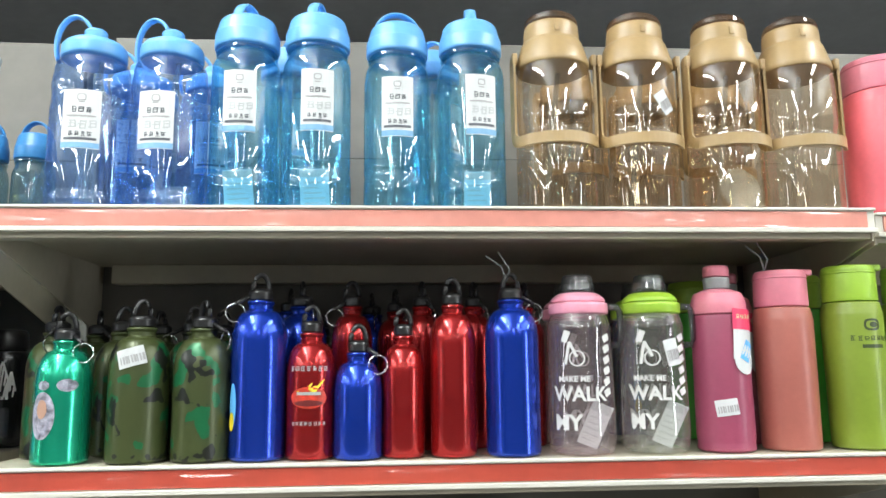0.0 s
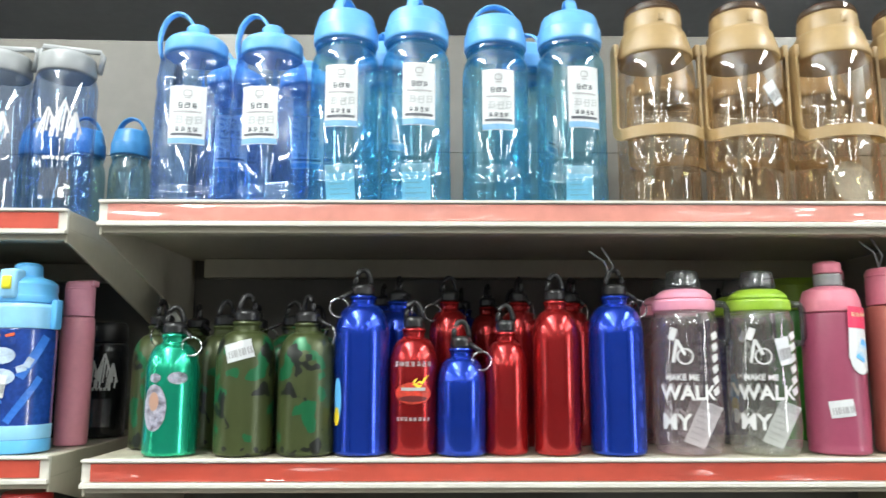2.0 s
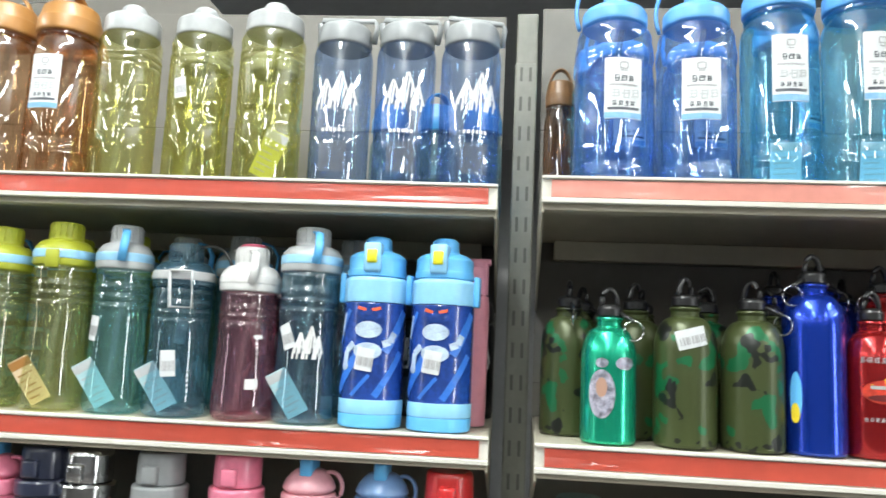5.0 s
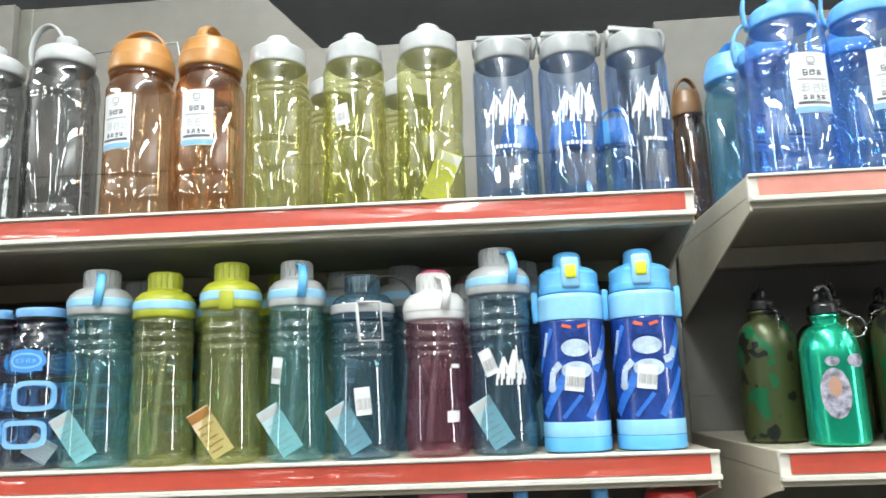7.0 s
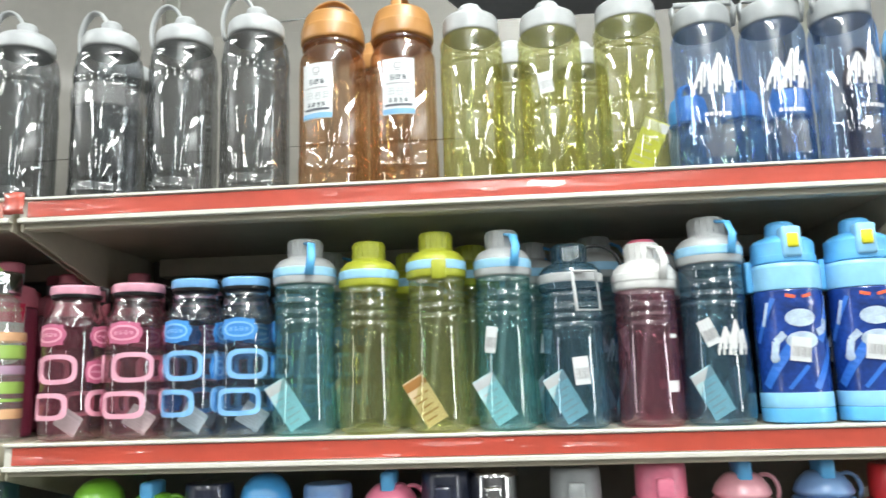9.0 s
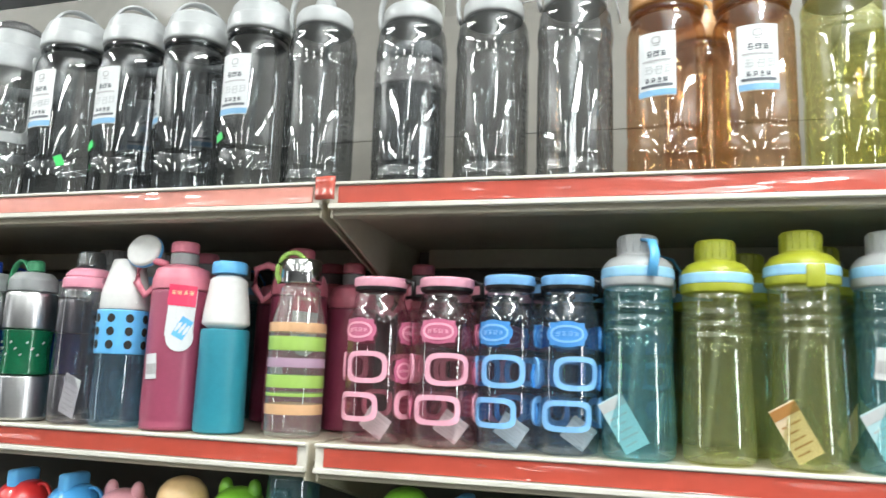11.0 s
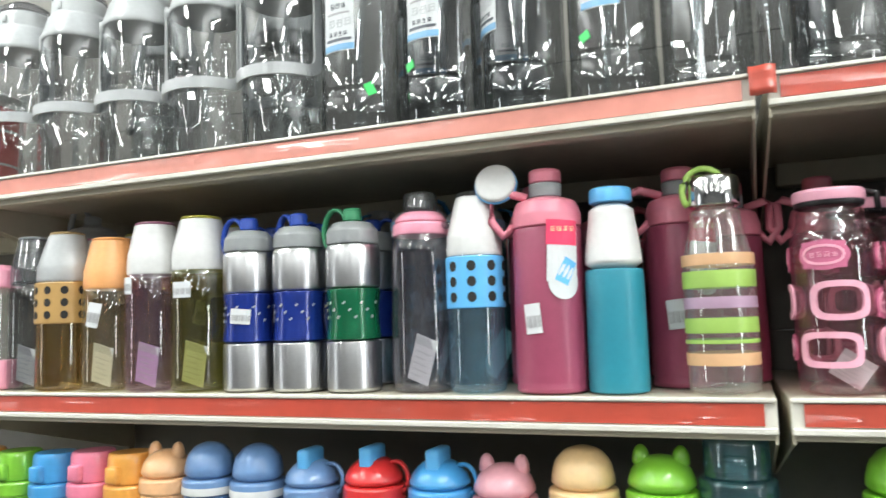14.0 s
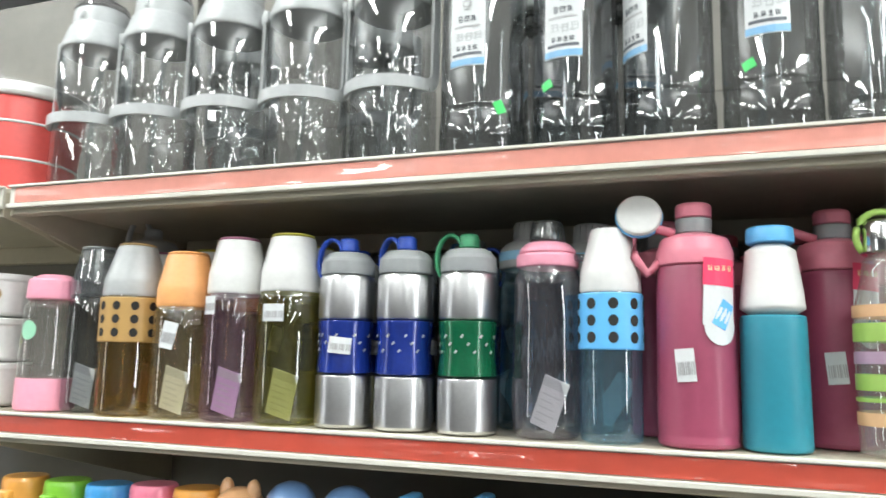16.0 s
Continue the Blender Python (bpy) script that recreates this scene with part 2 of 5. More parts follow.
def disc(u, z, ru, rz, n=10):
    """An oval cut into upright strips."""
    out = []
    for k in range(n):
        a, b = math.pi * k / n, math.pi * (k + 1) / n
        ua, ub, za, zb = -ru * math.cos(a), -ru * math.cos(b), rz * math.sin(a), rz * math.sin(b)
        if k == 0:
            out.append([(u + ua, z), (u + ub, z - zb), (u + ub, z + zb)])
        elif k == n - 1:
            out.append([(u + ua, z - za), (u + ub, z), (u + ua, z + za)])
        else:
            out.append([(u + ua, z - za), (u + ub, z - zb), (u + ub, z + zb), (u + ua, z + za)])
    return out


def ring(u, z, ru, rz, w, n=18, p=1.0):
    out = []
    for k in range(n):
        a, b = 2 * math.pi * k / n, 2 * math.pi * (k + 1) / n

        def q(t, s):
            c, d = math.cos(t), math.sin(t)
            return (u + (ru - s) * math.copysign(abs(c) ** p, c), z + (rz - s) * math.copysign(abs(d) ** p, d))

        out.append([q(a, 0), q(b, 0), q(b, w), q(a, w)])
    return out


def stroke(points, w):
    out = []
    for (a, b), (c, d) in zip(points, points[1:]):
        l = math.hypot(c - a, d - b) or 1
        nx, nz = -(d - b) / l * w / 2, (c - a) / l * w / 2
        out.append([(a + nx, b + nz), (c + nx, d + nz), (c - nx, d - nz), (a - nx, b - nz)])
    return out


def mountains(w, z, h):
    """Brushed white peaks."""
    out = []
    for c, top, half in ((-0.26, 0.8, 0.24), (0.1, 1.0, 0.26), (0.36, 0.72, 0.16)):
        n = 7
        for k in range(n + 1):
            f = -1 + 2 * k / n
            high = top * (1 - abs(f) * 0.72)
            low = 0.02 + 0.16 * (k % 3)
            u = (c + f * half) * w
            out += stroke([(u - 0.1 * w * (high - low), z + low * h), (u, z + high * h)], 0.0026)
        out += stroke([((c - half) * w, z + top * 0.3 * h), (c * w, z + top * h), ((c + half) * w, z + top * 0.26 * h)], 0.003)
    return out


def writing(text, size, u, z, r, at=0.0, upright=False):
    """Letters laid round a cylinder."""
    c = bpy.data.curves.new("letters", "FONT")
    c.body, c.size, c.resolution_u, c.offset = text, size, 2, size * 0.03
    ob = bpy.data.objects.new("letters", c)
    me = bpy.data.meshes.new_from_object(ob)
    bm = bmesh.new()
    bm.from_mesh(me)
    bpy.data.objects.remove(ob)
    bpy.data.meshes.remove(me)
    for v in bm.verts:
        x, y = v.co.x, v.co.y
        if upright:
            x, y = -y, x
        a = (u + x) / r + radians(at)
        v.co = ((r + 0.0007) * math.sin(a), -(r + 0.0007) * math.cos(a), z + y)
    return bm


def block(x0, x1, y0, y1, z0, z1, bevel=0.0, bm=None):
    bm = bm or bmesh.new()
    made = bmesh.ops.create_cube(bm, size=1)["verts"]
    for v in made:
        v.co = ((x0 + x1) / 2 + v.co.x * (x1 - x0), (y0 + y1) / 2 + v.co.y * (y1 - y0), (z0 + z1) / 2 + v.co.z * (z1 - z0))
    if bevel:
        es = list({e for v in made for e in v.link_edges})
        bmesh.ops.bevel(bm, geom=es, offset=bevel, segments=2, affect="EDGES", profile=0.5)
    return bm


def thing(name, label, category, group=""):
    return tagged(new(name), label, category, group)


# ---- the store ----
def structure(name, bm, material, label):
    ob = part(name, bm, material, None, "", False)
    return tagged(ob, label, kind="structure")


# unseen floor and walls, coloured dark so less light bounces under the shelves
FLOOR = solid("grey floor tile", (0.095, 0.09, 0.085), 0.3, 0, 3, 0.08)
CEILING = solid("grey ceiling paint", (0.8, 0.82, 0.83), 0.7, 0, 2, 0.05)
WALLP = solid("darkened grey wall paint", (0.22, 0.22, 0.22), 0.7, 0, 2, 0.06)
structure("floor", block(-7.5, 6.5, -8, 6, -0.1, 0), FLOOR, "darkened grey polished floor of the shop")
structure("ceiling", block(-7.5, 6.5, -8, 6, CEIL, CEIL + 0.1), CEILING, "grey painted ceiling over the shop aisle")
structure("wall_north", block(-7.5, 6.5, 6, 6.15, 0, CEIL), WALLP, "plain darkened grey wall far behind the shelves")
structure("wall_south", block(-7.5, 6.5, -8.15, -8, 0, CEIL), WALLP, "plain darkened grey wall across the aisle")
structure("wall_east", block(6.5, 6.65, -8, 6, 0, CEIL), WALLP, "plain darkened grey end wall of the shop")
structure("wall_west", block(-7.65, -7.5, -8, 6, 0, CEIL), WALLP, "plain darkened grey end wall of the shop")
for tx, ty, half in PANELS:
    fix = thing("ceiling_light", "white rectangular light panel hung under the ceiling", "lamp", "ceiling lights")
    part("housing", block(tx - 0.13, tx + 0.13, ty - half, ty + half, CEIL - 0.48, CEIL - 0.42, 0.005), WHITE, fix)
    for y in (ty - half * 0.7, ty + half * 0.7):
        part("hanger", block(tx - 0.004, tx + 0.004, y - 0.004, y + 0.004, CEIL - 0.42, CEIL), STEEL, fix, "", False)

# ---- shelving ----
Z_TOP, Z_MID, Z_LOW = 1.654, 1.321, 0.985
DEPTH = 0.4


def shelf_board(w, z, strip, label):
    """One shelf: a deck with rolled edge, a price rail with its strip and lips, a bracket at each end, a rear beam."""
    s = thing("shelf", label, "shelf", "gondola shelves")
    part("deck", block(0, w, 0.006, DEPTH, z - 0.028, z, 0.002), CREAM, s, "", False)
    part("rear_beam", block(0.03, w - 0.03, DEPTH - 0.035, DEPTH - 0.004, z - 0.062, z - 0.0285, 0.002), CREAM, s, "", False)
    part("front_fold", block(0.002, w - 0.002, 0.006, 0.03, z - 0.042, z - 0.0282, 0.002), CREAM, s, "", False)
    rail = part("price_rail", block(0, w, 0.0, 0.0055, z - 0.034, z + 0.001, 0.001), RAIL, s, "white plastic price rail", False)
    part("price_strip", block(0.012, w - 0.012, -0.0022, -0.0003, z - 0.0265, z - 0.0045), strip, rail, "glossy red paper strip under clear film", False)
    part("lip", block(0, w, -0.005, -0.0003, z - 0.0032, z + 0.0008, 0.001), RAIL, rail, "", False)
    part("lip", block(0, w, -0.006, -0.0003, z - 0.0345, z - 0.028, 0.0012), RAIL, rail, "", False)
    for x in (0.0005, w - 0.0035):
        bm = bmesh.new()
        side = [(0.004, z - 0.045), (0.03, z - 0.05), (DEPTH, z - 0.15), (DEPTH, z - 0.005), (0.004, z - 0.005)]
        a = [bm.verts.new((x, y, q)) for y, q in side]
        b = [bm.verts.new((x + 0.003, y, q)) for y, q in side]
        bm.faces.new(a)
        bm.faces.new(b[::-1])
        for k in range(5):
            bm.faces.new((a[k], a[(k + 1) % 5], b[(k + 1) % 5], b[k]))
        part("bracket", bm, CREAM, s, "tapered steel bracket", False)
    return s


def upright(m, top):
    p = thing("shelf_post", "grey-green slotted steel upright of the shelving", "post", "shelf posts")
    part("post", block(-0.02, 0.02, 0, 0.05, 0, top, 0.003), POST, p, "", False)
    one = None
    for k in range(14):
        for dx in (-0.011, 0.005):
            if one is None:
                one = part("slot", block(dx, dx + 0.005, -0.0008, 0.0002, 1.2, 1.226), SLOT, p, "", False)
                first = dx
                continue
            hole = new("slot", one.data)
            hole.parent = p
            hole.location = (dx - first, 0, k * 0.055)
    p.matrix_world = m
    return p


def bay(x0, y0, turn, w, top, strips, dz=0.0):
    base = pose(x0, y0, 0, 0, 0, turn)
    for z, strip in zip((Z_TOP + dz, Z_MID, Z_LOW), strips):
        s = shelf_board(w, z, strip, "cream steel shelf with a glare-paled red price strip, holding bottles" if strip is GLARED else "cream steel shelf with a red price strip, holding bottles")
        s.matrix_world = base
    b = thing("back_panel", "grey-beige steel back panels of the shelving, stacked in rows", "panel", "back panels")
    cuts = (0.1, 0.53, 0.95, 1.38, 1.835, top)
    for low_z, high_z in zip(cuts, cuts[1:]):
        part("sheet", block(0, w, DEPTH + 0.004, DEPTH + 0.022, low_z, high_z - 0.0012, 0.0008), PANEL, b, "", False)
    b.matrix_world = base
    k = part("plinth", block(0, w, 0.02, DEPTH, 0, 0.12, 0.003), CREAM, None, "", False)
    tagged(k, "cream steel plinth under the shelving", "plinth", "plinths")
    k.matrix_world = base


bay(0.0, 0.0, 0, 1.2, 2.07, (GLARED, RED, RED))
bay(-1.243, 0.0, 1.7, 1.186, 2.07, (RED, RED, RED), -0.005)
tall = bmesh.new()
outline = [(-1.24, 2.0715), (-0.635, 2.0715), (-0.76, 2.2), (-1.24, 2.2)]
front, rear = [[tall.verts.new((x, y, z)) for x, z in outline] for y in (DEPTH + 0.03, DEPTH + 0.042)]
tall.faces.new(front)
tall.faces.new(rear[::-1])
for k in range(4):
    tall.faces.new((front[k], front[(k + 1) % 4], rear[(k + 1) % 4], rear[k]))
tagged(part("header_board", tall, PANEL, None, "", False), "pale grey board with a slanted end, above the back panels", "board")
wire = tube([(-1.09, DEPTH - 0.002, 2.0), (-1.092, DEPTH - 0.006, 2.073), (-1.0, DEPTH - 0.008, 2.083), (-0.912, DEPTH - 0.006, 2.088), (-0.9, DEPTH - 0.002, 2.02)], 0.0016, 6)
tagged(part("wire_holder", wire, STEEL, None), "thin bent wire sign holder hung on the back panel", "holder")
bay(-2.455, 0.0, 0, 1.2, 2.2, (GLARED, RED, RED), -0.004)
bay(1.208, 0.012, 0, 0.95, 2.07, (GLARED, RED, RED), -0.004)
bay(-3.67, 0.0, 0, 1.2, 2.2, (RED, RED, RED), -0.004)
for px, top in ((-0.028, 2.07), (-1.2495, 2.2), (-2.462, 2.2), (1.204, 2.07)):
    upright(pose(px, DEPTH + 0.026, 0), top)
upright(pose(-0.028, DEPTH - 0.03, 0), 1.95)


def depth_at(x):
    return 0.035 * (x + 1.243) / 1.186 if -1.245 < x < -0.05 else 0.0


def put(ob, x, y, z, turn=0.0):
    dz = 0.0 if x > -0.03 else -0.0045
    ob.matrix_world = pose(x, y + depth_at(x), z + (dz if z == Z_TOP else 0) + 0.0012, 0, 0, turn)
    return ob


def again(ob, x, y, z, turn=0.0):
    dz = 0.0 if x > -0.03 else -0.0045
    return copy_thing(ob, pose(x, y + depth_at(x), z + (dz if z == Z_TOP else 0) + 0.0012, 0, 0, turn))


# ---- bottles: shared pieces ----
def glyphs(u, z, count, size, gap, seed):
    """A row of illegible brush-stroke characters."""
    rnd = random.Random(seed)
    out = []
    for k in range(count):
        a = u + (k - (count - 1) / 2) * (size + gap)
        for m in range(3):
            b = z + (m - 1) * 0.4 * size + rnd.uniform(-0.1, 0.1) * size
            out += stroke([(a - rnd.uniform(0.25, 0.48) * size, b), (a + rnd.uniform(0.25, 0.48) * size, b + rnd.uniform(-0.05, 0.1) * size)], size * 0.13)
        for m in (-1, 1):
            b = a + m * rnd.uniform(0.05, 0.38) * size
            out += stroke([(b, z - rnd.uniform(0.2, 0.5) * size), (b + rnd.uniform(-0.14, 0.14) * size, z + rnd.uniform(0.2, 0.5) * size)], size * 0.13)
    return out


def product_label(parent, r, u, z0, z1, w, at=0.0):
    """A white paper label with illegible rows of print, a ghosted emblem and a pale blue foot."""
    lab = part("paper_label", bent(rect(u - w / 2, u + w / 2, z0, z1), r, at), PAPER, parent, "white printed paper label", False)
    h = z1 - z0
    for rows in (glyphs(u, z0 + h * 0.66, 3, w * 0.16, w * 0.03, 4), glyphs(u, z0 + h * 0.25, 4, w * 0.13, w * 0.03, 9)):
        part("print", bent(rows, r + 0.0006, at), INK, lab, "", False)
    part("footer_bar", bent(rect(u - w * 0.42, u + w * 0.42, z0 + h * 0.145, z0 + h * 0.185), r + 0.0006, at), INK, lab, "", False)
    pale = ring(u, z0 + h * 0.87, w * 0.12, w * 0.1, w * 0.03, 14, 0.5) + rect(u - w * 0.08, u + w * 0.08, z0 + h * 0.78, z0 + h * 0.795, 0, 2)
    pale += rect(u - w * 0.38, u + w * 0.38, z0 + h * 0.54, z0 + h * 0.565)
    part("capacity", bent(glyphs(u + w * 0.05, z0 + h * 0.41, 3, w * 0.24, w * 0.02, 2), r + 0.0006, at), GHOST, lab, "", False)
    part("emblem", bent(pale, r + 0.0006, at), FAINT, lab, "", False)
    part("foot_print", bent(rect(u - w / 2, u + w / 2, z0 + h * 0.01, z0 + h * 0.1), r + 0.0006, at), BLUEINK, lab, "", False)


def price_tag(parent, r, at, z, w=0.022, h=0.032, lean=0.0):
    t = part("price_sticker", bent(rect(-w / 2, w / 2, z - h / 2, z + h / 2, lean, 4), r, at, 0.0009), PAPER, parent, "small white price sticker", False)
    c, s = math.cos(radians(lean)), math.sin(radians(lean))
    bars = []
    for k in range(9):
        u = (-0.4 + 0.1 * k) * w
        q = [(u, -0.3 * h), (u + 0.04 * w + 0.02 * w * (k % 3), -0.3 * h), (u + 0.04 * w + 0.02 * w * (k % 3), 0.1 * h), (u, 0.1 * h)]
        bars.append([(a * c - b * s, z + a * s + b * c) for a, b in q])
    part("bar_code", bent(bars, r + 0.0009, at), FAINT, t, "", False)


def straw(parent, z0, z1, lean, material=None):
    part("straw", tube([(-lean, 0.008, z0), (-lean * 0.3, 0, z0 * 0.5 + z1 * 0.5), (lean * 0.6, 0, z1)], 0.0042), material or STRAW, parent, "pale plastic drinking straw")


def card(parent, r, material, z=0.002, w=0.05, h=0.065, lean=-18, head=None):
    """A paper insert leaning inside the bottle."""
    bm = bmesh.new()
    block(-w / 2, w / 2, -0.0004, 0.0004, 0, h, 0, bm)
    bmesh.ops.transform(bm, matrix=pose(0, -r * 0.45, z + w * 0.5 * abs(math.sin(radians(lean))), 12, lean, 4), verts=bm.verts)
    c = part("paper_insert", bm, material, parent, "printed paper insert leaning inside", False)
    bars = bmesh.new()
    for k in range(5):
        block(-w * 0.38, w * (0.12 + 0.11 * (k * 2 % 3)), -0.0009, -0.0005, h * (0.12 + 0.13 * k), h * (0.15 + 0.13 * k), 0, bars)
    block(-w * 0.5, w * 0.5, -0.0009, -0.0005, h * 0.8, h * 0.98, 0, bars)
    bmesh.ops.transform(bars, matrix=pose(0, -r * 0.45, z + w * 0.5 * abs(math.sin(radians(lean))), 12, lean, 4), verts=bars.verts)
    part("print", bars, head or GHOST, c, "", False)


def ridged(r, z0, z1, n, deep=0.0015):
    out = []
    for k in range(n):
        a, b = z0 + (z1 - z0) * k / n, z0 + (z1 - z0) * (k + 1) / n
        out += [(r, a), (r, a * 0.35 + b * 0.65), (r - deep, a * 0.2 + b * 0.8)]
    return out


# ---- large jugs of the upper shelf ----
def handle_jug(tint, cap, r=0.054, label="", marked=True, name="water_jug", tall=0.245, turn=18):
    """A squat jug with ringed shoulders and a loop handle on the lid."""
    o = thing(name, label, "water bottle", "large jugs on the upper shelf")
    part("body", solid_lathe([(r * 0.9, 0), (r, 0.006), (r, 0.02), (r * 0.97, 0.024), (r, 0.03), (r, 0.15), (r * 0.95, tall - 0.08), (r, tall - 0.067), (r * 0.97, tall - 0.05), (r * 0.93, tall - 0.043), (r * 0.95, tall - 0.033), (r * 0.8, tall - 0.022), (r * 0.76, tall - 0.019)], 72, 0.004, flute=(8, 0.03, 0.026, 0.16)), tint, o)
    part("punt", solid_lathe([(r * 0.8, 0.002), (r * 0.4, 0.012), (r * 0.25, 0.018)], 60, flute=(10, 0.3, 0.004, 0.03)), tint, o)
    c = part("cap", solid_lathe([(r * 0.8, tall - 0.02), (r * 0.83, tall - 0.016), (r * 0.82, tall - 0.001), (r * 0.72, tall + 0.006), (r * 0.36, tall + 0.011), (r * 0.28, tall + 0.015), (r * 0.3, tall + 0.026), (r * 0.2, tall + 0.03)]), cap, o)
    part("handle", tube(arc(-r * 0.5, -0.004, tall + 0.004, r * 0.48, 0.044, 215, 5, 18, 0), 0.0068, 8, None, 0.42, (0, 1, 0)), cap, c)
    straw(o, 0.012, tall - 0.02, 0.018)
    rule = []
    for k in range(12):
        rule += rect(-0.004, 0.004 if k % 3 else 0.008, 0.045 + k * 0.009, 0.0475 + k * 0.009, 0, 1)
    part("scale_marks", bent(rule, r, 62), tint, o, "moulded measuring scale", False)
    if marked:
        product_label(o, r, 0, 0.082, 0.165, 0.05, 8)
    return o


def arch_jug(tint, cap, r=0.05, h=0.3, label="", name="water_bottle", at=0, paper=True, turn=0):
    """A tall straight bottle with a drum lid and an arched carrying loop."""
    o = thing(name, label, "water bottle", "large bottles on the upper shelf")
    hb = h - 0.075
    part("body", solid_lathe([(r * 0.9, 0), (r, 0.006), (r, 0.05), (r * 0.975, 0.056), (r, 0.062), (r, hb - 0.028), (r * 0.96, hb - 0.01), (r * 0.84, hb), (r * 0.8, hb + 0.01)], 72, 0.004, flute=(7, 0.03, 0.055, hb - 0.02)), tint, o)
    part("punt", solid_lathe([(r * 0.82, 0.002), (r * 0.42, 0.01), (r * 0.2, 0.016)], 60, flute=(10, 0.3, 0.004, 0.03)), tint, o)
    part("collar", solid_lathe([(r * 0.88, hb + 0.004), (r * 0.9, hb + 0.009), (r * 0.86, hb + 0.012)]), tint, o)
    c = part("cap", solid_lathe([(r * 0.9, hb + 0.0125), (r * 0.94, hb + 0.015), (r * 0.93, hb + 0.035), (r * 0.9, hb + 0.037), (r * 0.8, hb + 0.056), (r * 0.7, hb + 0.06)]), cap, o)
    part("handle", tube(arc(0, 0, hb + 0.048, r * 0.7, 0.036, 0, 180, 18, turn), 0.0085, 8, None, 0.32, (-math.sin(radians(turn)), math.cos(radians(turn)), 0.001)), cap, c)
    straw(o, 0.01, hb, 0.012)
    if paper:
        product_label(o, r, 0, hb * 0.47, hb * 0.86, 0.046, at)
    return o


def strap_jug(tint, cap, lid, r=0.06, label="", name="strap_bottle"):
    """A wide bottle with a domed two-step lid and a carrying frame round the body."""
    o = thing(name, label, "water bottle", "strapped bottles on the upper shelf")
    part("body", solid_lathe([(r * 0.88, 0), (r * 0.97, 0.006), (r * 0.97, 0.1), (r * 0.94, 0.12), (r * 0.97, 0.14), (r * 0.97, 0.2), (r * 0.9, 0.226), (r * 0.8, 0.23)], 72, 0.005, flute=(9, 0.028, 0.004, 0.126)), tint, o)
    part("punt", solid_lathe([(r * 0.82, 0.002), (r * 0.42, 0.012), (r * 0.2, 0.018)], 60, flute=(10, 0.3, 0.004, 0.03)), tint, o)
    c = part("cap", solid_lathe([(r * 0.93, 0.222), (r * 0.95, 0.228), (r * 0.78, 0.262), (r * 0.72, 0.265), (r * 0.7, 0.288), (r * 0.66, 0.292)]), cap, o)
    part("flip_lid", solid_lathe([(r * 0.7, 0.2925), (r * 0.66, 0.302), (r * 0.4, 0.312), (r * 0.15, 0.314)]), lid, c, "smoky translucent lid")
    part("button", block(-0.004, 0.004, -r * 0.74, -r * 0.66, 0.27, 0.282, 0.001), cap, c)
    rr = r * 1.03
    u0, low_z, cr = rr * radians(80), 0.104, 0.02
    way = [(-u0, 0.238), (-u0, 0.18)] + [(-u0 + cr - cr * math.cos(radians(a)), low_z + cr - cr * math.sin(radians(a))) for a in range(0, 91, 15)]
    way += [(-u0 + cr + (2 * u0 - 2 * cr) * k / 18, low_z) for k in range(1, 18)]
    way += [(-a, b) for a, b in reversed(way[:9])]
    f = part("carry_frame", bent(stroke(way, 0.016), rr, 0, 0.0045), cap, o, "flat plastic carrying frame", False)
    for side in (-1, 1):
        a = radians(80)
        part("pivot", block(side * rr * math.sin(a) - 0.004, side * rr * math.sin(a) + 0.004, -rr * math.cos(a) - 0.009, -rr * math.cos(a) + 0.009, 0.226, 0.244, 0.002), cap, f)
    straw(o, 0.008, 0.22, 0.014)
    return o


def knob_bottle(tint, cap, knob, r=0.045, h=0.27, label="", tag=None, name="straw_bottle"):
    """A straight clear bottle with a low screw lid and a drinking knob."""
    o = thing(name, label, "water bottle", "clear bottles on the upper shelf")
    hb = h - 0.05
    part("body", solid_lathe([(r * 0.9, 0), (r, 0.006), (r, 0.09), (r * 0.96, 0.1), (r, 0.11), *ridged(r, hb - 0.06, hb - 0.03, 3), (r, hb - 0.012), (r * 0.86, hb)], 72, 0.003, flute=(8, 0.025, 0.008, hb - 0.066)), tint, o)
    c = part("cap", solid_lathe([(r * 0.88, hb - 0.002), (r * 0.9, hb + 0.002), (r * 0.88, hb + 0.024), (r * 0.7, hb + 0.03)]), cap, o)
    part("knob", solid_lathe([(r * 0.42, hb + 0.03), (r * 0.4, hb + 0.042), (r * 0.3, hb + 0.048)]), knob, c)
    straw(o, 0.01, hb + 0.01, 0.016, tint if tag else None)
    if tag:
        card(o, r, tag, 0.004, 0.034, 0.07, 24)
    return o


